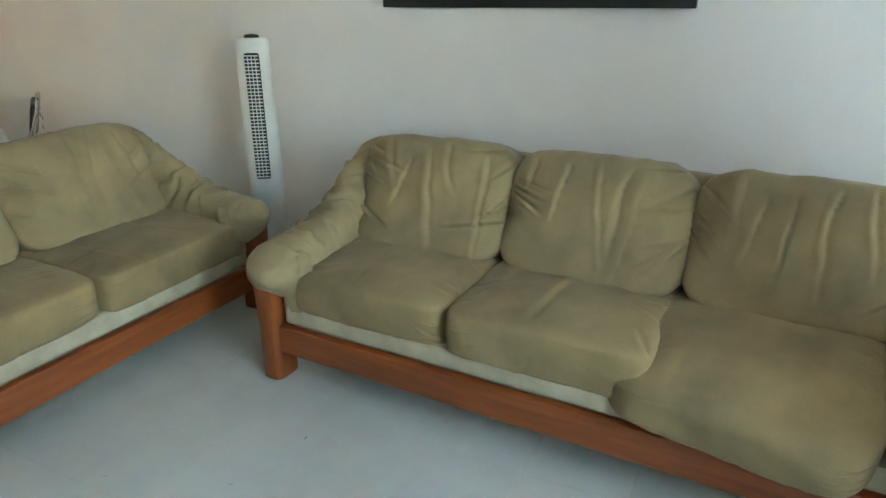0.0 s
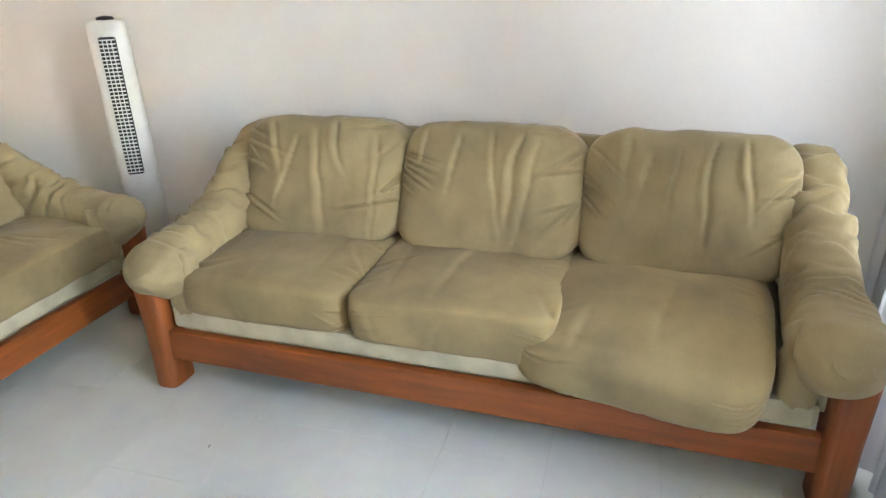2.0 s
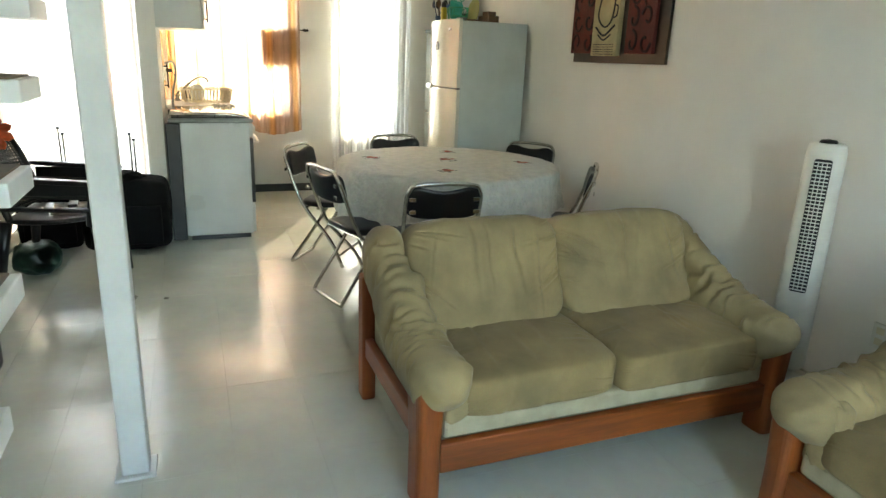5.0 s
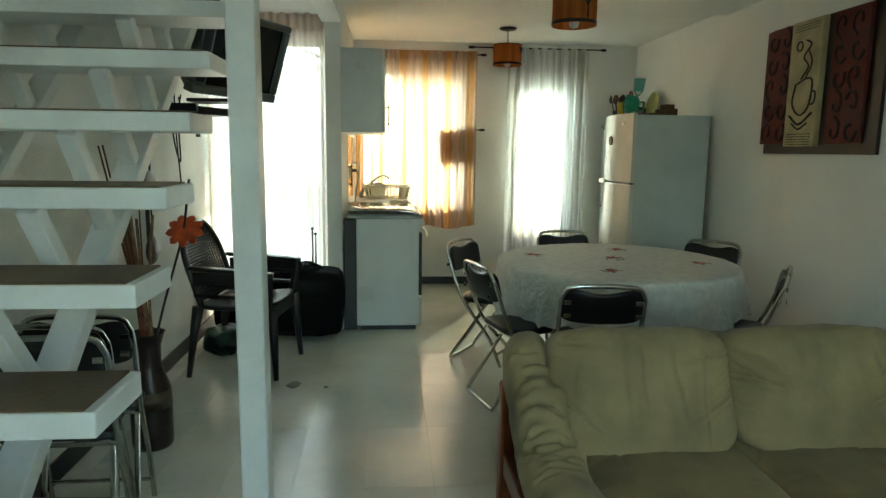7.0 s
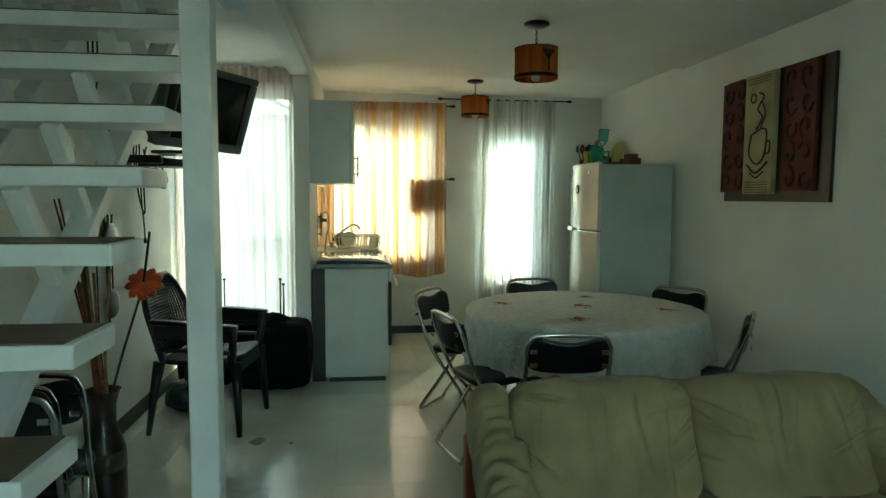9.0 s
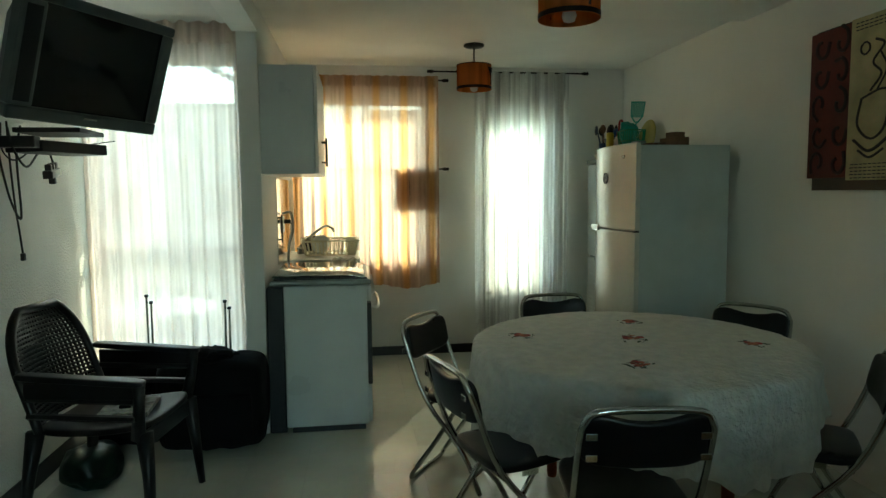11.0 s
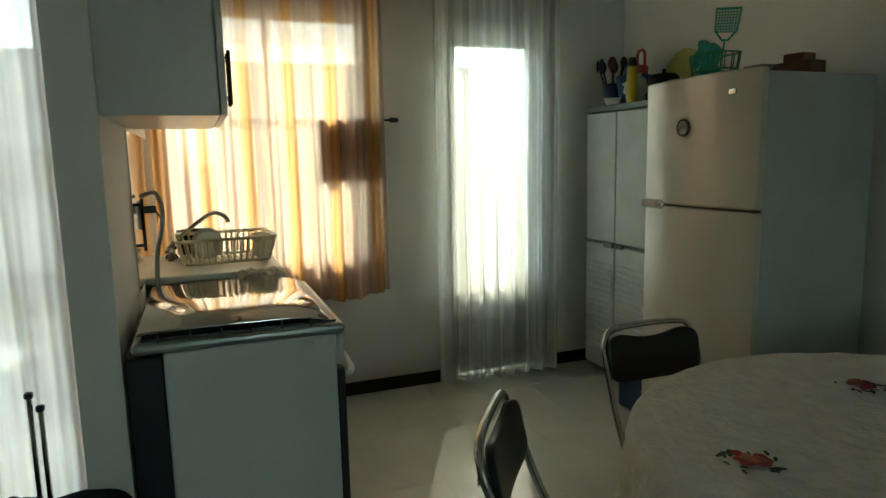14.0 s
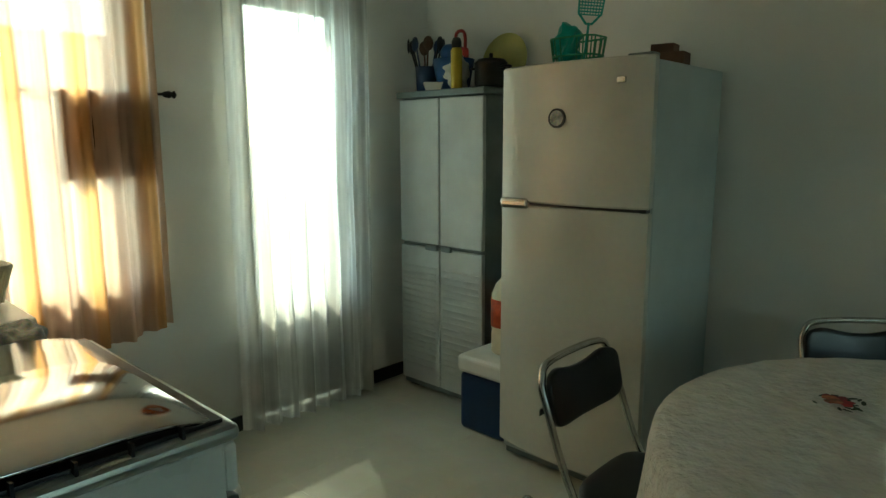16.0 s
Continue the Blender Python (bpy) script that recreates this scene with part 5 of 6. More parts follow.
o.matrix_local = pose(0.05, 0.0, 0)
yp = thing("yellow_plate", "pale yellow plastic plate leaning on the wall", "plate", pose(-6.62, 2.76, ZT + 0.15, 80, 0, 0))
part("dish", lathe(bmesh.new(), [(0.0, 0.0), (0.09, 0.0), (0.15, 0.02), (0.15, 0.025), (0.09, 0.006), (0.0, 0.006)], 32, caps=False), YELLOWPALE, yp, "", True)
sc = thing("spray_can", "yellow spray can with a black cap", "spray can", pose(-6.72, 2.47, ZT))
part("can", lathe(bmesh.new(), [(0.0, 0.0), (0.028, 0.0), (0.03, 0.004), (0.03, 0.19), (0.024, 0.205), (0.0, 0.206)], 20, caps=False), YELLOW, sc, "", True)
part("cap", lathe(bmesh.new(), [(0.0, 0.205), (0.026, 0.205), (0.026, 0.235), (0.018, 0.255), (0.0, 0.256)], 20, caps=False), BLACK, sc, "black cap", True)
wb = thing("white_bowl", "small white square bowl on the cabinet edge", "bowl", pose(-6.88, 2.46, ZT))
part("bowl", lathe(bmesh.new(), [(0.0, 0.0), (0.055, 0.0), (0.075, 0.04), (0.071, 0.04), (0.05, 0.006), (0.0, 0.006)], 4, caps=False), WHITEPL, wb)
pb = thing("white_bag", "crumpled white plastic bag on the cabinet", "bag", pose(-6.79, 2.55, ZT))
v, f = pillow((0.12, 0.11, 0.17), 14, 2.4, 0.03, 41, freq=15)
raw("bag", [q + Vector((0, 0, 0.085)) for q in v], f, WHITEPL, pb, "", True)
pt = thing("cooking_pot", "dark metal cooking pot on the cabinet", "pot", pose(-6.58, 2.58, ZT))
part("pot_body", lathe(bmesh.new(), [(0.0, 0.0), (0.075, 0.0), (0.085, 0.02), (0.085, 0.12), (0.088, 0.125), (0.07, 0.145), (0.01, 0.155), (0.01, 0.175), (0.0, 0.178)], 24, caps=False), DARKMETAL, pt, "", True)
for s in (-1, 1):
    part("pot_handle", tube(bmesh.new(), smooth_path([(s * 0.083, -0.03, 0.10), (s * 0.115, -0.02, 0.105), (s * 0.115, 0.02, 0.105), (s * 0.083, 0.03, 0.10)], 5), 0.006, 6), BLACK, pt, "", True)

# ---------------------------------------------------------------- cooler and jug
co = thing("cooler", "blue picnic cooler with a white lid", "cooler", pose(-6.34, 2.41, 0))
part("tub", box(bmesh.new(), (0, 0, 0.15), (0.29, 0.36, 0.30), 0.025, seg=3), NAVY, co, "dark blue tub")
part("lid", box(bmesh.new(), (0, 0, 0.345), (0.31, 0.38, 0.09), 0.022, seg=3), WHITEPL, co, "white lid")
jg = thing("water_jug", "clear plastic water jug with an orange label on the cooler", "jug", pose(-6.33, 2.42, 0.390))
part("bottle", lathe(bmesh.new(), [(0.0, 0.0), (0.075, 0.0), (0.08, 0.015), (0.08, 0.10), (0.074, 0.115), (0.08, 0.13), (0.08, 0.30), (0.06, 0.35), (0.025, 0.39), (0.022, 0.42), (0.0, 0.42)], 24, caps=False), CREAMPL, jg, "", True)
part("label", lathe(bmesh.new(), [(0.0815, 0.14), (0.0835, 0.14), (0.0835, 0.28), (0.0815, 0.28)], 24, caps=False), ORANGE, jg, "orange paper label", True)
part("cap", lathe(bmesh.new(), [(0.0, 0.415), (0.026, 0.415), (0.026, 0.44), (0.0, 0.442)], 16, caps=False), BLUEPL, jg, "blue cap", True)

# ---------------------------------------------------------------- television corner
tv = thing("television", "old silver-grey tube television on a wall bracket, switched off", "television", look((-4.476, -0.630, 1.964), (-3.948, 0.154, 1.637), 1.5))
# local: -z is the way the screen faces, y up
bm = bmesh.new()
x0, x1, y0, y1 = -0.305, 0.355, -0.250, 0.238
for cx, cy, sx_, sy_ in (((x0 + x1) / 2, (y0 - 0.197) / 2, x1 - x0, -0.197 - y0), ((x0 + x1) / 2, (0.197 + y1) / 2, x1 - x0, y1 - 0.197), ((x0 - 0.26) / 2, 0, -0.26 - x0, 0.394), ((x1 + 0.26) / 2, 0, x1 - 0.26, 0.394)):
    box(bm, (cx, cy, 0.025), (sx_, sy_, 0.07), 0.010, seg=2)
part("front_bezel", bm, TVGREY, tv, "silver-grey bezel")
v, f = sheet(lambda u, q: (-0.262 + 0.524 * u, -0.199 + 0.398 * q, 0.012 - 0.010 * (1 - (2 * u - 1) ** 2) * (1 - (2 * q - 1) ** 2)), 14, 12)
raw("screen", v, f, SCREEN, tv, "dark bulging glass screen", True)
part("speaker_panel", box(bmesh.new(), (0.308, 0.0, -0.010), (0.060, 0.36, 0.008), 0.003), BLACK, tv, "dark speaker grille")
for k in range(3):
    part("side_button", box(bmesh.new(), (x0 - 0.004, 0.02 - 0.03 * k, 0.02), (0.012, 0.018, 0.02), 0.003), BLACK, tv)
vs = [(x0 + 0.015, y0 + 0.012, 0.055), (x1 - 0.015, y0 + 0.012, 0.055), (x1 - 0.015, y1 - 0.012, 0.055), (x0 + 0.015, y1 - 0.012, 0.055), (-0.22, -0.22, 0.20), (0.26, -0.22, 0.20), (0.26, 0.19, 0.20), (-0.22, 0.19, 0.20), (-0.15, -0.17, 0.38), (0.18, -0.17, 0.38), (0.18, 0.10, 0.38), (-0.15, 0.10, 0.38)]
fs = [(0, 3, 2, 1), (8, 9, 10, 11)] + [(a + k, a + (k + 1) % 4, a + 4 + (k + 1) % 4, a + 4 + k) for a in (0, 4) for k in range(4)]
raw("rear_housing", vs, fs, BLACK, tv, "black rear housing")
part("maker_mark", box(bmesh.new(), (0.02, -0.215, -0.011), (0.06, 0.008, 0.003)), CHROME, tv)
br = thing("wall_bracket", "black metal television bracket on the plaster wall", "bracket", pose(-4.66, SW, 1.66))
part("tray", box(bmesh.new(), (0.06, 0.36, 0.055), (0.26, 0.26, 0.02), 0.004), BLACK, br)
part("arm", box(bmesh.new(), (0, 0.12, 0.02), (0.06, 0.24, 0.05), 0.004), BLACK, br)
part("wall_plate", box(bmesh.new(), (0, 0.012, 0.05), (0.18, 0.024, 0.26), 0.004), BLACK, br)
vb = thing("media_box", "flat black media box under the television", "media box", pose(-4.88, -0.99, 1.640, 0, 0, -25))
part("case", box(bmesh.new(), (0, 0, 0.025), (0.36, 0.22, 0.05), 0.005), BLACK, vb)
part("hanger", box(bmesh.new(), (0.0, -0.16, 0.03), (0.05, 0.32, 0.02), 0.003), BLACK, vb)
part("antenna_wire", tube(bmesh.new(), [(-0.10, 0.1, 0.05), (-0.20, 0.14, 0.07)], 0.003, 5), CORD, vb)
ps = thing("power_strip", "black power strip hanging from its cable", "power strip", pose(-5.03, -1.09, 1.555, 0, 8, 10))
part("strip", box(bmesh.new(), (0, 0, 0), (0.16, 0.045, 0.04), 0.006), BLACK, ps)
for k in range(3):
    part("plug", box(bmesh.new(), (-0.05 + 0.05 * k, 0.0, 0.032), (0.028, 0.03, 0.035), 0.006), BLACK, ps)
part("hanging_plug", box(bmesh.new(), (0.0, 0.0, -0.035), (0.03, 0.03, 0.035), 0.006), BLACK, ps)
part("cable", tube(bmesh.new(), smooth_path([(-0.05, 0, 0.04), (-0.02, -0.02, 0.14), (0.10, -0.03, 0.10), (0.28, -0.03, 0.06), (0.36, -0.05, 0.14), (0.38, -0.06, 0.24)], 6), 0.005, 6), CORD, ps, "", True)
cb = thing("hanging_cables", "loose black cables hanging on the plaster wall", "cable", pose(-4.76, SW + 0.06, 1.73))
bm = bmesh.new()
tube(bm, smooth_path([(0.08, 0.0, 0.05), (0.06, 0.0, -0.10), (0.0, 0.0, -0.28), (-0.07, 0.0, -0.38), (-0.10, 0.0, -0.36), (-0.09, 0.0, -0.1), (-0.10, 0.02, 0.04)], 8), 0.005, 6)
tube(bm, smooth_path([(0.0, 0.01, 0.05), (-0.03, 0.0, -0.15), (-0.05, 0.0, -0.34), (-0.07, 0.0, -0.44), (-0.09, 0.0, -0.56)], 8), 0.0045, 6)
tube(bm, smooth_path([(0.05, 0.01, 0.04), (0.03, 0.0, -0.08), (-0.08, 0.0, -0.12), (-0.2, 0.02, -0.06)], 8), 0.004, 6)
box(bm, (-0.09, 0.0, -0.57), (0.022, 0.018, 0.035), 0.004)
part("cable", bm, CORD, cb, "", True)
cb2 = thing("wall_cables", "black cables running up behind the television", "cable", pose(-4.25, SW + 0.02, 1.7))
bm = bmesh.new()
for k in range(3):
    tube(bm, smooth_path([(0.06 * k - 0.05, 0.0, 0.78), (0.05 * k, 0.01, 0.4), (0.10 - 0.05 * k, 0.02, 0.2), (-0.10, 0.06, 0.05 + 0.03 * k)], 7), 0.005, 6)
part("cable", bm, CORD, cb2, "", True)

# ---------------------------------------------------------------- plastic armchair
pc = thing("plastic_armchair", "black moulded plastic armchair with a woven back", "chair", pose(-4.66, -0.71, 0, 0, 0, -9) @ Matrix.Scale(1.06, 4))
for sx in (-1, 1):
    for yy, lean in ((0.22, 0.03), (-0.22, -0.06)):
        bm = bmesh.new()
        d = Vector((sx * 0.21, yy + 0.0, 0.40)) - Vector((sx * 0.245, yy + lean, 0.0))
        tube(bm, [(sx * 0.25, yy + lean, 0.0), (sx * 0.225, yy + lean * 0.5, 0.25), (sx * 0.215, yy, 0.42)], [0.016, 0.026, 0.036], 8)
        part("leg", bm, BLACK, pc, "", True)
    v, f = pillow((0.06, 0.50, 0.026), 12, 7, 0.0, 1, shape=lambda q, u: Vector((q.x, q.y, q.z - 0.015 * u.y)))
    o = raw("armrest", v, f, BLACK, pc, "", True)
    o.matrix_local = pose(sx * 0.268, 0.005, 0.65)
    part("arm_skirt", box(bmesh.new(), (sx * 0.266, 0.0, 0.605), (0.018, 0.44, 0.07), 0.006), BLACK, pc)
    bm = bmesh.new()
    tube(bm, [(sx * 0.225, 0.20, 0.40), (sx * 0.255, 0.225, 0.55), (sx * 0.26, 0.23, 0.64)], [0.03, 0.022, 0.026], 8)
    part("arm_support", bm, BLACK, pc, "", True)
    bm = bmesh.new()
    for zz in (0.50, 0.57):
        tube(bm, [(sx * 0.255, -0.22, zz), (sx * 0.262, 0.21, zz - 0.01)], 0.014, 6)
    part("side_bar", bm, BLACK, pc)


def seat_s(q, u):
    q.z += 0.02 * u.y * u.y - 0.015 * (1 - u.x * u.x)
    return q


v, f = pillow((0.46, 0.48, 0.035), 12, 6, 0.0, 2, shape=seat_s)
o = raw("seat", v, f, BLACK, pc, "", True)
o.matrix_local = pose(0, 0.0, 0.42, 3, 0, 0)
part("apron", box(bmesh.new(), (0, 0.22, 0.385), (0.42, 0.02, 0.07), 0.006), BLACK, pc)


def back_pt(u, w):
    """u across, w up the curved back."""
    wide = 0.245 * math.sqrt(max(0.0, 1 - max(0.0, (w - 0.45) / 0.62) ** 2.2))
    return Vector((u * wide, -0.235 - 0.13 * w + 0.05 * u * u * (1 - 0.3 * w), 0.43 + 0.46 * w))


rim = [back_pt(-1, 0.0 + k / 16) for k in range(17)] + [back_pt(1, 1 - k / 16) for k in range(17)]
part("back_rim", tube(bmesh.new(), rim, 0.019, 8), BLACK, pc, "", True)
for k in range(-10, 11):
    part("back_strand", tube(bmesh.new(), [back_pt(k / 10.5, 0.02 + 0.95 * q / 8) for q in range(9)], 0.0066, 4), BLACK, pc)
for k in range(1, 26):
    part("back_strand", tube(bmesh.new(), [back_pt(-0.98 + 1.96 * q / 8, k / 26) for q in range(9)], 0.0066, 4), BLACK, pc)
np_ = thing("newspaper", "folded newspaper and a remote on the chair seat", "newspaper", pose(-4.65, -0.66, 0.465, 0, 0, 4))
bm = box(bmesh.new(), (0, 0, 0.010), (0.27, 0.22, 0.016), 0.004)
box(bm, (0.02, 0.03, 0.022), (0.22, 0.16, 0.008), 0.002)
part("paper", bm, PAPER, np_)
part("remote", box(bmesh.new(), (-0.02, 0.0, 0.034), (0.16, 0.05, 0.018), 0.005), BLACK, np_, "black remote control")
gbag = thing("green_bag", "small dark green plastic bag on the floor", "bag", pose(-4.95, -0.95, 0))
v, f = pillow((0.30, 0.26, 0.20), 16, 2.4, 0.02, 61, freq=9)
raw("bag", [q + Vector((0, 0, 0.095)) for q in v], f, GREENBAG, gbag, "", True)

# ---------------------------------------------------------------- suitcases


def suitcase(m, w, h, d, label, hh, seed, off=0.0):
    s = thing("suitcase", label, "suitcase", m, "suitcases by the window")
    v, f = pillow((w, d, h), 18, 7, 0.012, seed, freq=6)
    raw("shell", [q + Vector((0, 0, h / 2 + 0.02)) for q in v], f, BLACKCLOTH, s, "", True)
    part("front_pocket", box(bmesh.new(), (0, d / 2 + 0.006, h * 0.42), (w * 0.8, 0.03, h * 0.55), 0.012), BLACKCLOTH, s)
    v, f = pillow((w * 0.5, 0.05, 0.05), 10, 3, 0.006, seed + 1)
    o = raw("top_grip", v, f, BLACKCLOTH, s, "", True)
    o.matrix_local = pose(0, 0, h + 0.025)
    for sx in (-1, 1):
        part("handle_tube", tube(bmesh.new(), [(off + sx * 0.012, -d / 2 + 0.05, h - 0.05), (off + sx * 0.012, -d / 2 + 0.045, hh - 0.02 + 0.02 * sx)], 0.007, 8), CHROME, s, "retracting metal handle tube")
        part("wheel", tube(bmesh.new(), [(sx * w * 0.4 - 0.012, -d / 2 + 0.05, 0.022), (sx * w * 0.4 + 0.012, -d / 2 + 0.05, 0.022)], 0.022, 12), BLACK, s)
        part("handle_grip", box(bmesh.new(), (off + sx * 0.012, -d / 2 + 0.045, hh - 0.014 + 0.02 * sx), (0.022, 0.02, 0.018), 0.005), BLACK, s)
    return s


suitcase(pose(-5.375, -0.435, 0, 0, 0, -90), 0.58, 0.50, 0.34, "wide black cloth suitcase with its handle pulled out", 0.81, 71, -0.06)
suitcase(pose(-5.48, -0.935, 0, 0, 0, -88), 0.40, 0.48, 0.26, "black cloth suitcase with a tall handle", 0.845, 75, -0.105)
pbg = thing("black_plastic_bag", "crumpled black plastic bag lying on the suitcase", "bag", pose(-5.34, -0.50, 0.505))
v, f = pillow((0.24, 0.34, 0.07), 26, 2.6, 0.022, 93, freq=17)
raw("bag", [q + Vector((0, 0, 0.03)) for q in v], f, BLACKCLOTH, pbg, "", True)

# ---------------------------------------------------------------- vase with reeds
vz = thing("floor_vase", "dark glazed clay floor vase with a tan band", "vase", pose(-3.50, -0.93, 0))
part("vase_body", lathe(bmesh.new(), [(0.0, 0.0), (0.088, 0.0), (0.094, 0.02), (0.096, 0.17), (0.090, 0.30), (0.066, 0.37), (0.056, 0.42), (0.058, 0.50), (0.076, 0.56), (0.081, 0.565), (0.073, 0.56), (0.048, 0.50), (0.046, 0.42), (0.0, 0.40)], 28, caps=False), CLAY, vz, "", True)
part("painted_band", lathe(bmesh.new(), [(0.0962, 0.20), (0.0975, 0.20), (0.094, 0.285), (0.0925, 0.285)], 28, caps=False), CLAYBAND, vz, "", True)
rs = thing("dried_reeds", "bunch of red-brown dried reeds in the vase", "reeds", pose(-3.50, -0.93, 0.42))
rv = random.Random(9)
for k in range(16):
    a, sp_ = rv.uniform(0, 6.28), rv.uniform(0.05, 0.30)
    top = Vector((sp_ * math.cos(a) + 0.10, sp_ * math.sin(a) * 0.5 - 0.05, rv.uniform(0.62, 1.06)))
    bm = tube(bmesh.new(), smooth_path([(0.028 * math.cos(a), 0.028 * math.sin(a), 0.0), (top.x * 0.35, top.y * 0.35, top.z * 0.45), top], 4), 0.0035 + 0.004 * rv.random(), 5)
    part("reed", bm, REED if k % 4 else REEDTAN, rs, "", True)
fw = thing("orange_flower", "orange cloth flower on a long dark stem", "flower", pose(-3.50, -0.93, 0.42))
part("stem", tube(bmesh.new(), smooth_path([(0.03, 0.02, 0.0), (-0.06, 0.06, 0.25), (-0.16, 0.11, 0.50), (-0.20, 0.13, 0.61), (-0.19, 0.17, 0.86)], 6), 0.006, 6), CORD, fw, "", True)
bm = bmesh.new()
for k in range(9):
    a = 2 * math.pi * k / 9
    q = bmesh.ops.create_uvsphere(bm, u_segments=8, v_segments=5, radius=1.0)["verts"]
    bmesh.ops.transform(bm, matrix=pose(-0.20, 0.13, 0.615, 0, 55, 0) @ pose(0, 0, 0, 0, 15, math.degrees(a)) @ pose(0.045, 0, 0) @ Matrix.Diagonal((0.055, 0.028, 0.008, 1)), verts=q)
part("petals", bm, ORANGE, fw, "orange petals", True)
orn = thing("wrought_ornament", "dark iron rack with round pans hanging on the wall", "ornament", pose(-4.33, SW + 0.028, 0))
part("hanging_rod", tube(bmesh.new(), [(0, -0.01, 0.72), (0, -0.01, 1.30)], 0.008, 8), DARKMETAL, orn)
for zz, rr in ((1.20, 0.115), (0.83, 0.10)):
    q = bmesh.new()
    v_ = bmesh.ops.create_uvsphere(q, u_segments=20, v_segments=10, radius=1.0)["verts"]
    bmesh.ops.transform(q, matrix=Matrix.Translation((0, 0.01, zz)) @ Matrix.Diagonal((rr, 0.02, rr * 0.85, 1)), verts=v_)
    part("round_pan", q, CLAY, orn, "", True)
for dx in (-0.04, 0.0, 0.04):
    part("prong", tube(bmesh.new(), [(dx, 0.0, 0.88), (dx, 0.0, 1.14)], 0.005, 6), DARKMETAL, orn)
    part("tip", tube(bmesh.new(), [(dx * 1.2, 0.0, 1.26), (dx * 1.4, 0.0, 1.345)], 0.006, 6), DARKMETAL, orn)

# ---------------------------------------------------------------- outside
setting("ground", boxes(((0, 0, -0.35), (600, 600, 0.30))), GROUND, "grey concrete ground outside", "ground")
setting("wall_patio", boxes(((-9.9, -0.5, 0.45), (0.15, 9.0, 1.3)), ((-8.7, 2.95, 0.45), (2.4, 0.15, 1.3))), NEIGHBOUR, "plastered patio boundary wall", "wall")
pt_ = thing("patio_table", "round white plastic table on the patio", "table", pose(-7.05, -1.25, -0.2))
part("tabletop", lathe(bmesh.new(), [(0.0, 0.70), (0.48, 0.70), (0.50, 0.715), (0.48, 0.73), (0.0, 0.73)], 40, caps=False), WHITEPL, pt_, "", True)
for a in (45, 135, 225, 315):
    part("leg", tube(bmesh.new(), [(0.36 * math.cos(radians(a)), 0.36 * math.sin(radians(a)), 0.0), (0.28 * math.cos(radians(a)), 0.28 * math.sin(radians(a)), 0.70)], 0.025, 8), WHITEPL, pt_)


def neighbour(px, py, w, d, h, label):
    n_ = thing("neighbour_house", label, "house", pose(px, py, -0.2))
    part("house_wall", box(bmesh.new(), (0, 0, h / 2), (d, w, h), 0.02), NEIGHBOUR, n_)
    part("roof_parapet", box(bmesh.new(), (0, 0, h + 0.06), (d + 0.15, w + 0.15, 0.12), 0.02), GROUND, n_)
    for k in range(3):
        wn_ = part("house_window", box(bmesh.new(), (d / 2 + 0.01, -w / 2 + w * (k + 0.5) / 3, 1.5), (0.06, w * 0.17, 1.1), 0.01), ALU, n_)
        part("pane", box(bmesh.new(), (d / 2 + 0.045, -w / 2 + w * (k + 0.5) / 3, 1.5), (0.01, w * 0.14, 0.98)), BROWNWIN, wn_)


neighbour(-20.5, -5.2, 7.0, 5.0, 3.7, "beige neighbouring house with small windows")
neighbour(-21.5, 4.2, 7.0, 5.0, 3.7, "plain neighbouring house beyond the back door")
wr_ = thing("power_lines", "power lines and a bar crossing above the patio", "power line")
bm = bmesh.new()
for k in range(4):
    tube(bm, [(-11, -8, 3.3 + 0.22 * k), (-10.8, -3.6, 3.05 + 0.22 * k), (-10.6, 0.3, 3.5 + 0.22 * k)], 0.012, 5)
part("wire", bm, CORD, wr_)
part("pole", tube(bmesh.new(), [(-11, -8, -0.2), (-11, -8, 5.5)], 0.11, 10), GROUND, wr_)
part("pole", tube(bmesh.new(), [(-10.6, 0.3, -0.2), (-10.6, 0.3, 5.5)], 0.05, 10), GROUND, wr_)
part("awning_bar", tube(bmesh.new(), [(-6.0, -0.3, 2.15), (-7.6, -1.6, 2.9)], 0.02, 6), ALU, wr_)

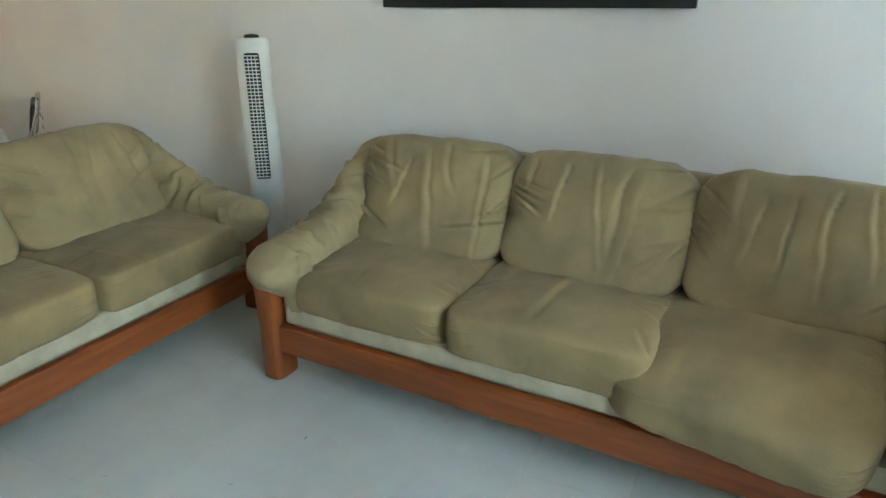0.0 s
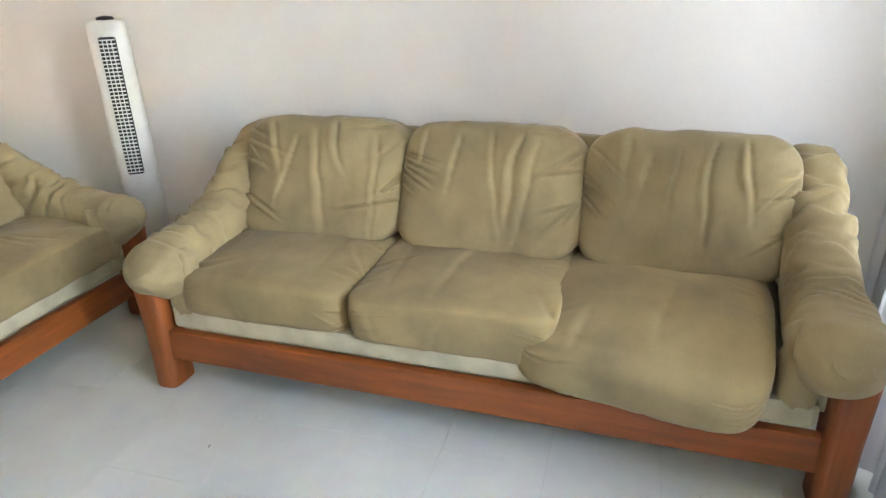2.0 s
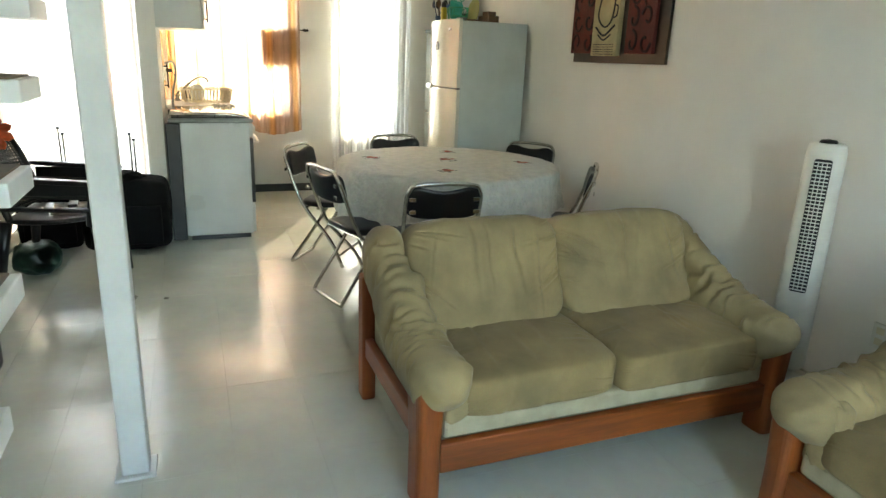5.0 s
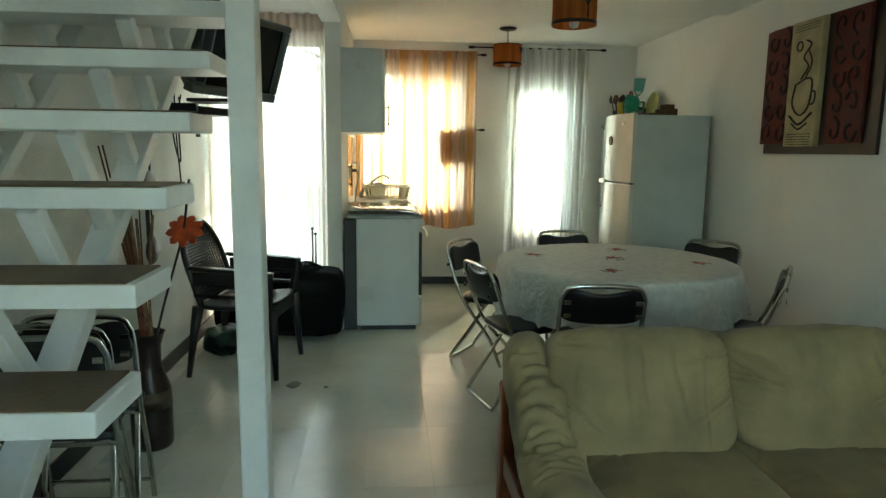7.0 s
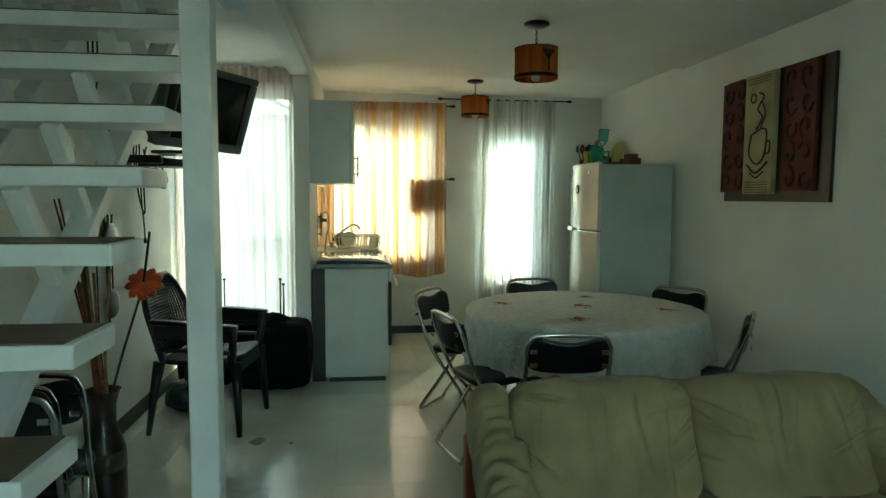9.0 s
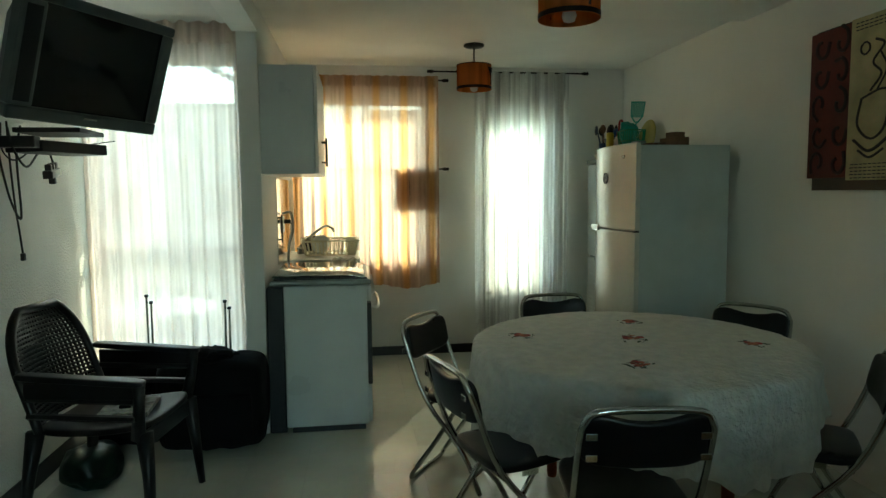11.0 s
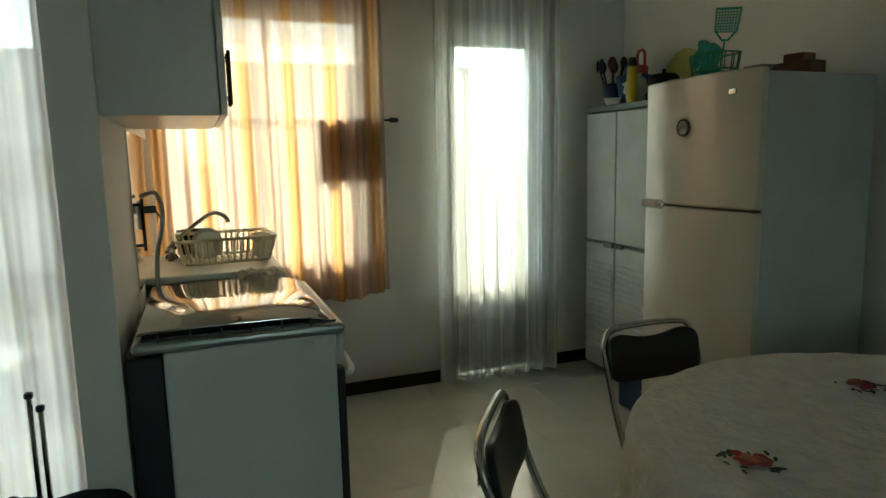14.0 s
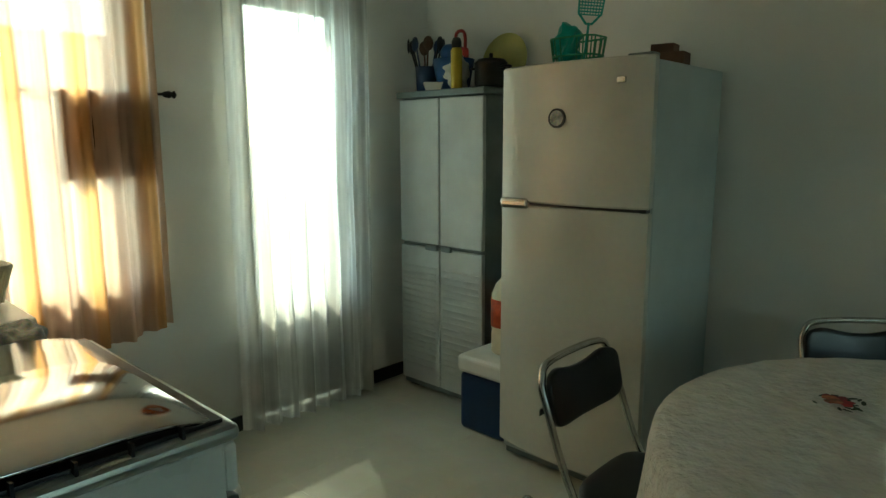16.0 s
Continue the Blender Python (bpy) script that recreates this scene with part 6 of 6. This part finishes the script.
# ---------------------------------------------------------------- floor
setting("floor", boxes((((WK + XE) / 2, (SW + NW) / 2, -0.106), (XE - WK + 0.3, NW - SW + 0.3, 0.20))), GROUT, "pale vinyl tiled floor with fine dark joints", "floor")
FLOOR = bpy.data.objects["floor"]
T = TILE_SIZE
tile_bm = box(bmesh.new(), (0, 0, -0.003), (T - 0.0004, T - 0.0004, 0.006), 0.0002, seg=1)
tile_me = bpy.data.meshes.new("floor_tile")
tile_bm.to_mesh(tile_me)
tile_bm.free()
tile_me.materials.append(TILE)
rt = random.Random(2)
rest = bmesh.new()
nx, ny = int((XE - WK) / T) + 1, int((NW - SW) / T) + 1
for i in range(nx):
    for j in range(ny):
        px, py = WK + TILE_OX + T * (i + 0.5), SW + TILE_OY + T * (j + 0.5)
        if px > XE or py > NW:
            continue
        if (px < XC - 0.2 and py < KS - 0.2):
            continue
        near = -0.8 < py < 2.2 and -6.7 < px < 0.3
        dz = rt.uniform(-0.0004, 0.0004)
        if near:
            o = new("floor_tile", tile_me)
            o.parent = FLOOR
            o.location = (px, py, dz)
            o.rotation_euler = (rt.uniform(-0.0004, 0.0004), rt.uniform(-0.0004, 0.0004), rt.choice((0, 1, 2, 3)) * math.pi / 2)
        else:
            box(rest, (px, py, -0.003 + dz), (T - 0.0015, T - 0.0015, 0.006))
tagged(part("floor_tiles_edge", rest, TILE, FLOOR), kind="stuff")
# scuffs left by furniture legs
rs_ = random.Random(31)
for k in range(11):
    cx, cy, a, ln = rs_.uniform(-1.7, 0.2), rs_.uniform(1.0, 1.62), rs_.gauss(1.1, 0.6), rs_.uniform(0.008, 0.10)
    bm = bmesh.new()
    d, w_ = Vector((math.cos(a), math.sin(a), 0)), Vector((-math.sin(a), math.cos(a), 0)) * rs_.uniform(0.0012, 0.003)
    c_ = Vector((cx, cy, 0.0012))
    bm.faces.new([bm.verts.new(q) for q in (c_ - d * ln / 2, c_ - w_, c_ + d * ln / 2, c_ + w_)])
    part("scuff_mark", bm, SCUFF, FLOOR, "brownish scuff on the tiles")
# broken tile corners
rc = random.Random(12)
for cx, cy, sx_, sy_ in ((-4.27, -0.37, 0.075, 0.05), (-4.22, -0.17, 0.025, 0.02)):
    bm = bmesh.new()
    bm.faces.new([bm.verts.new((cx + sx_ * math.cos(a) * rc.uniform(0.6, 1.1), cy + sy_ * math.sin(a) * rc.uniform(0.6, 1.1), 0.0015)) for a in [2 * math.pi * k / 9 for k in range(9)]])
    part("tile_chip", bm, CHIP, FLOOR, "bare chipped tile corner")
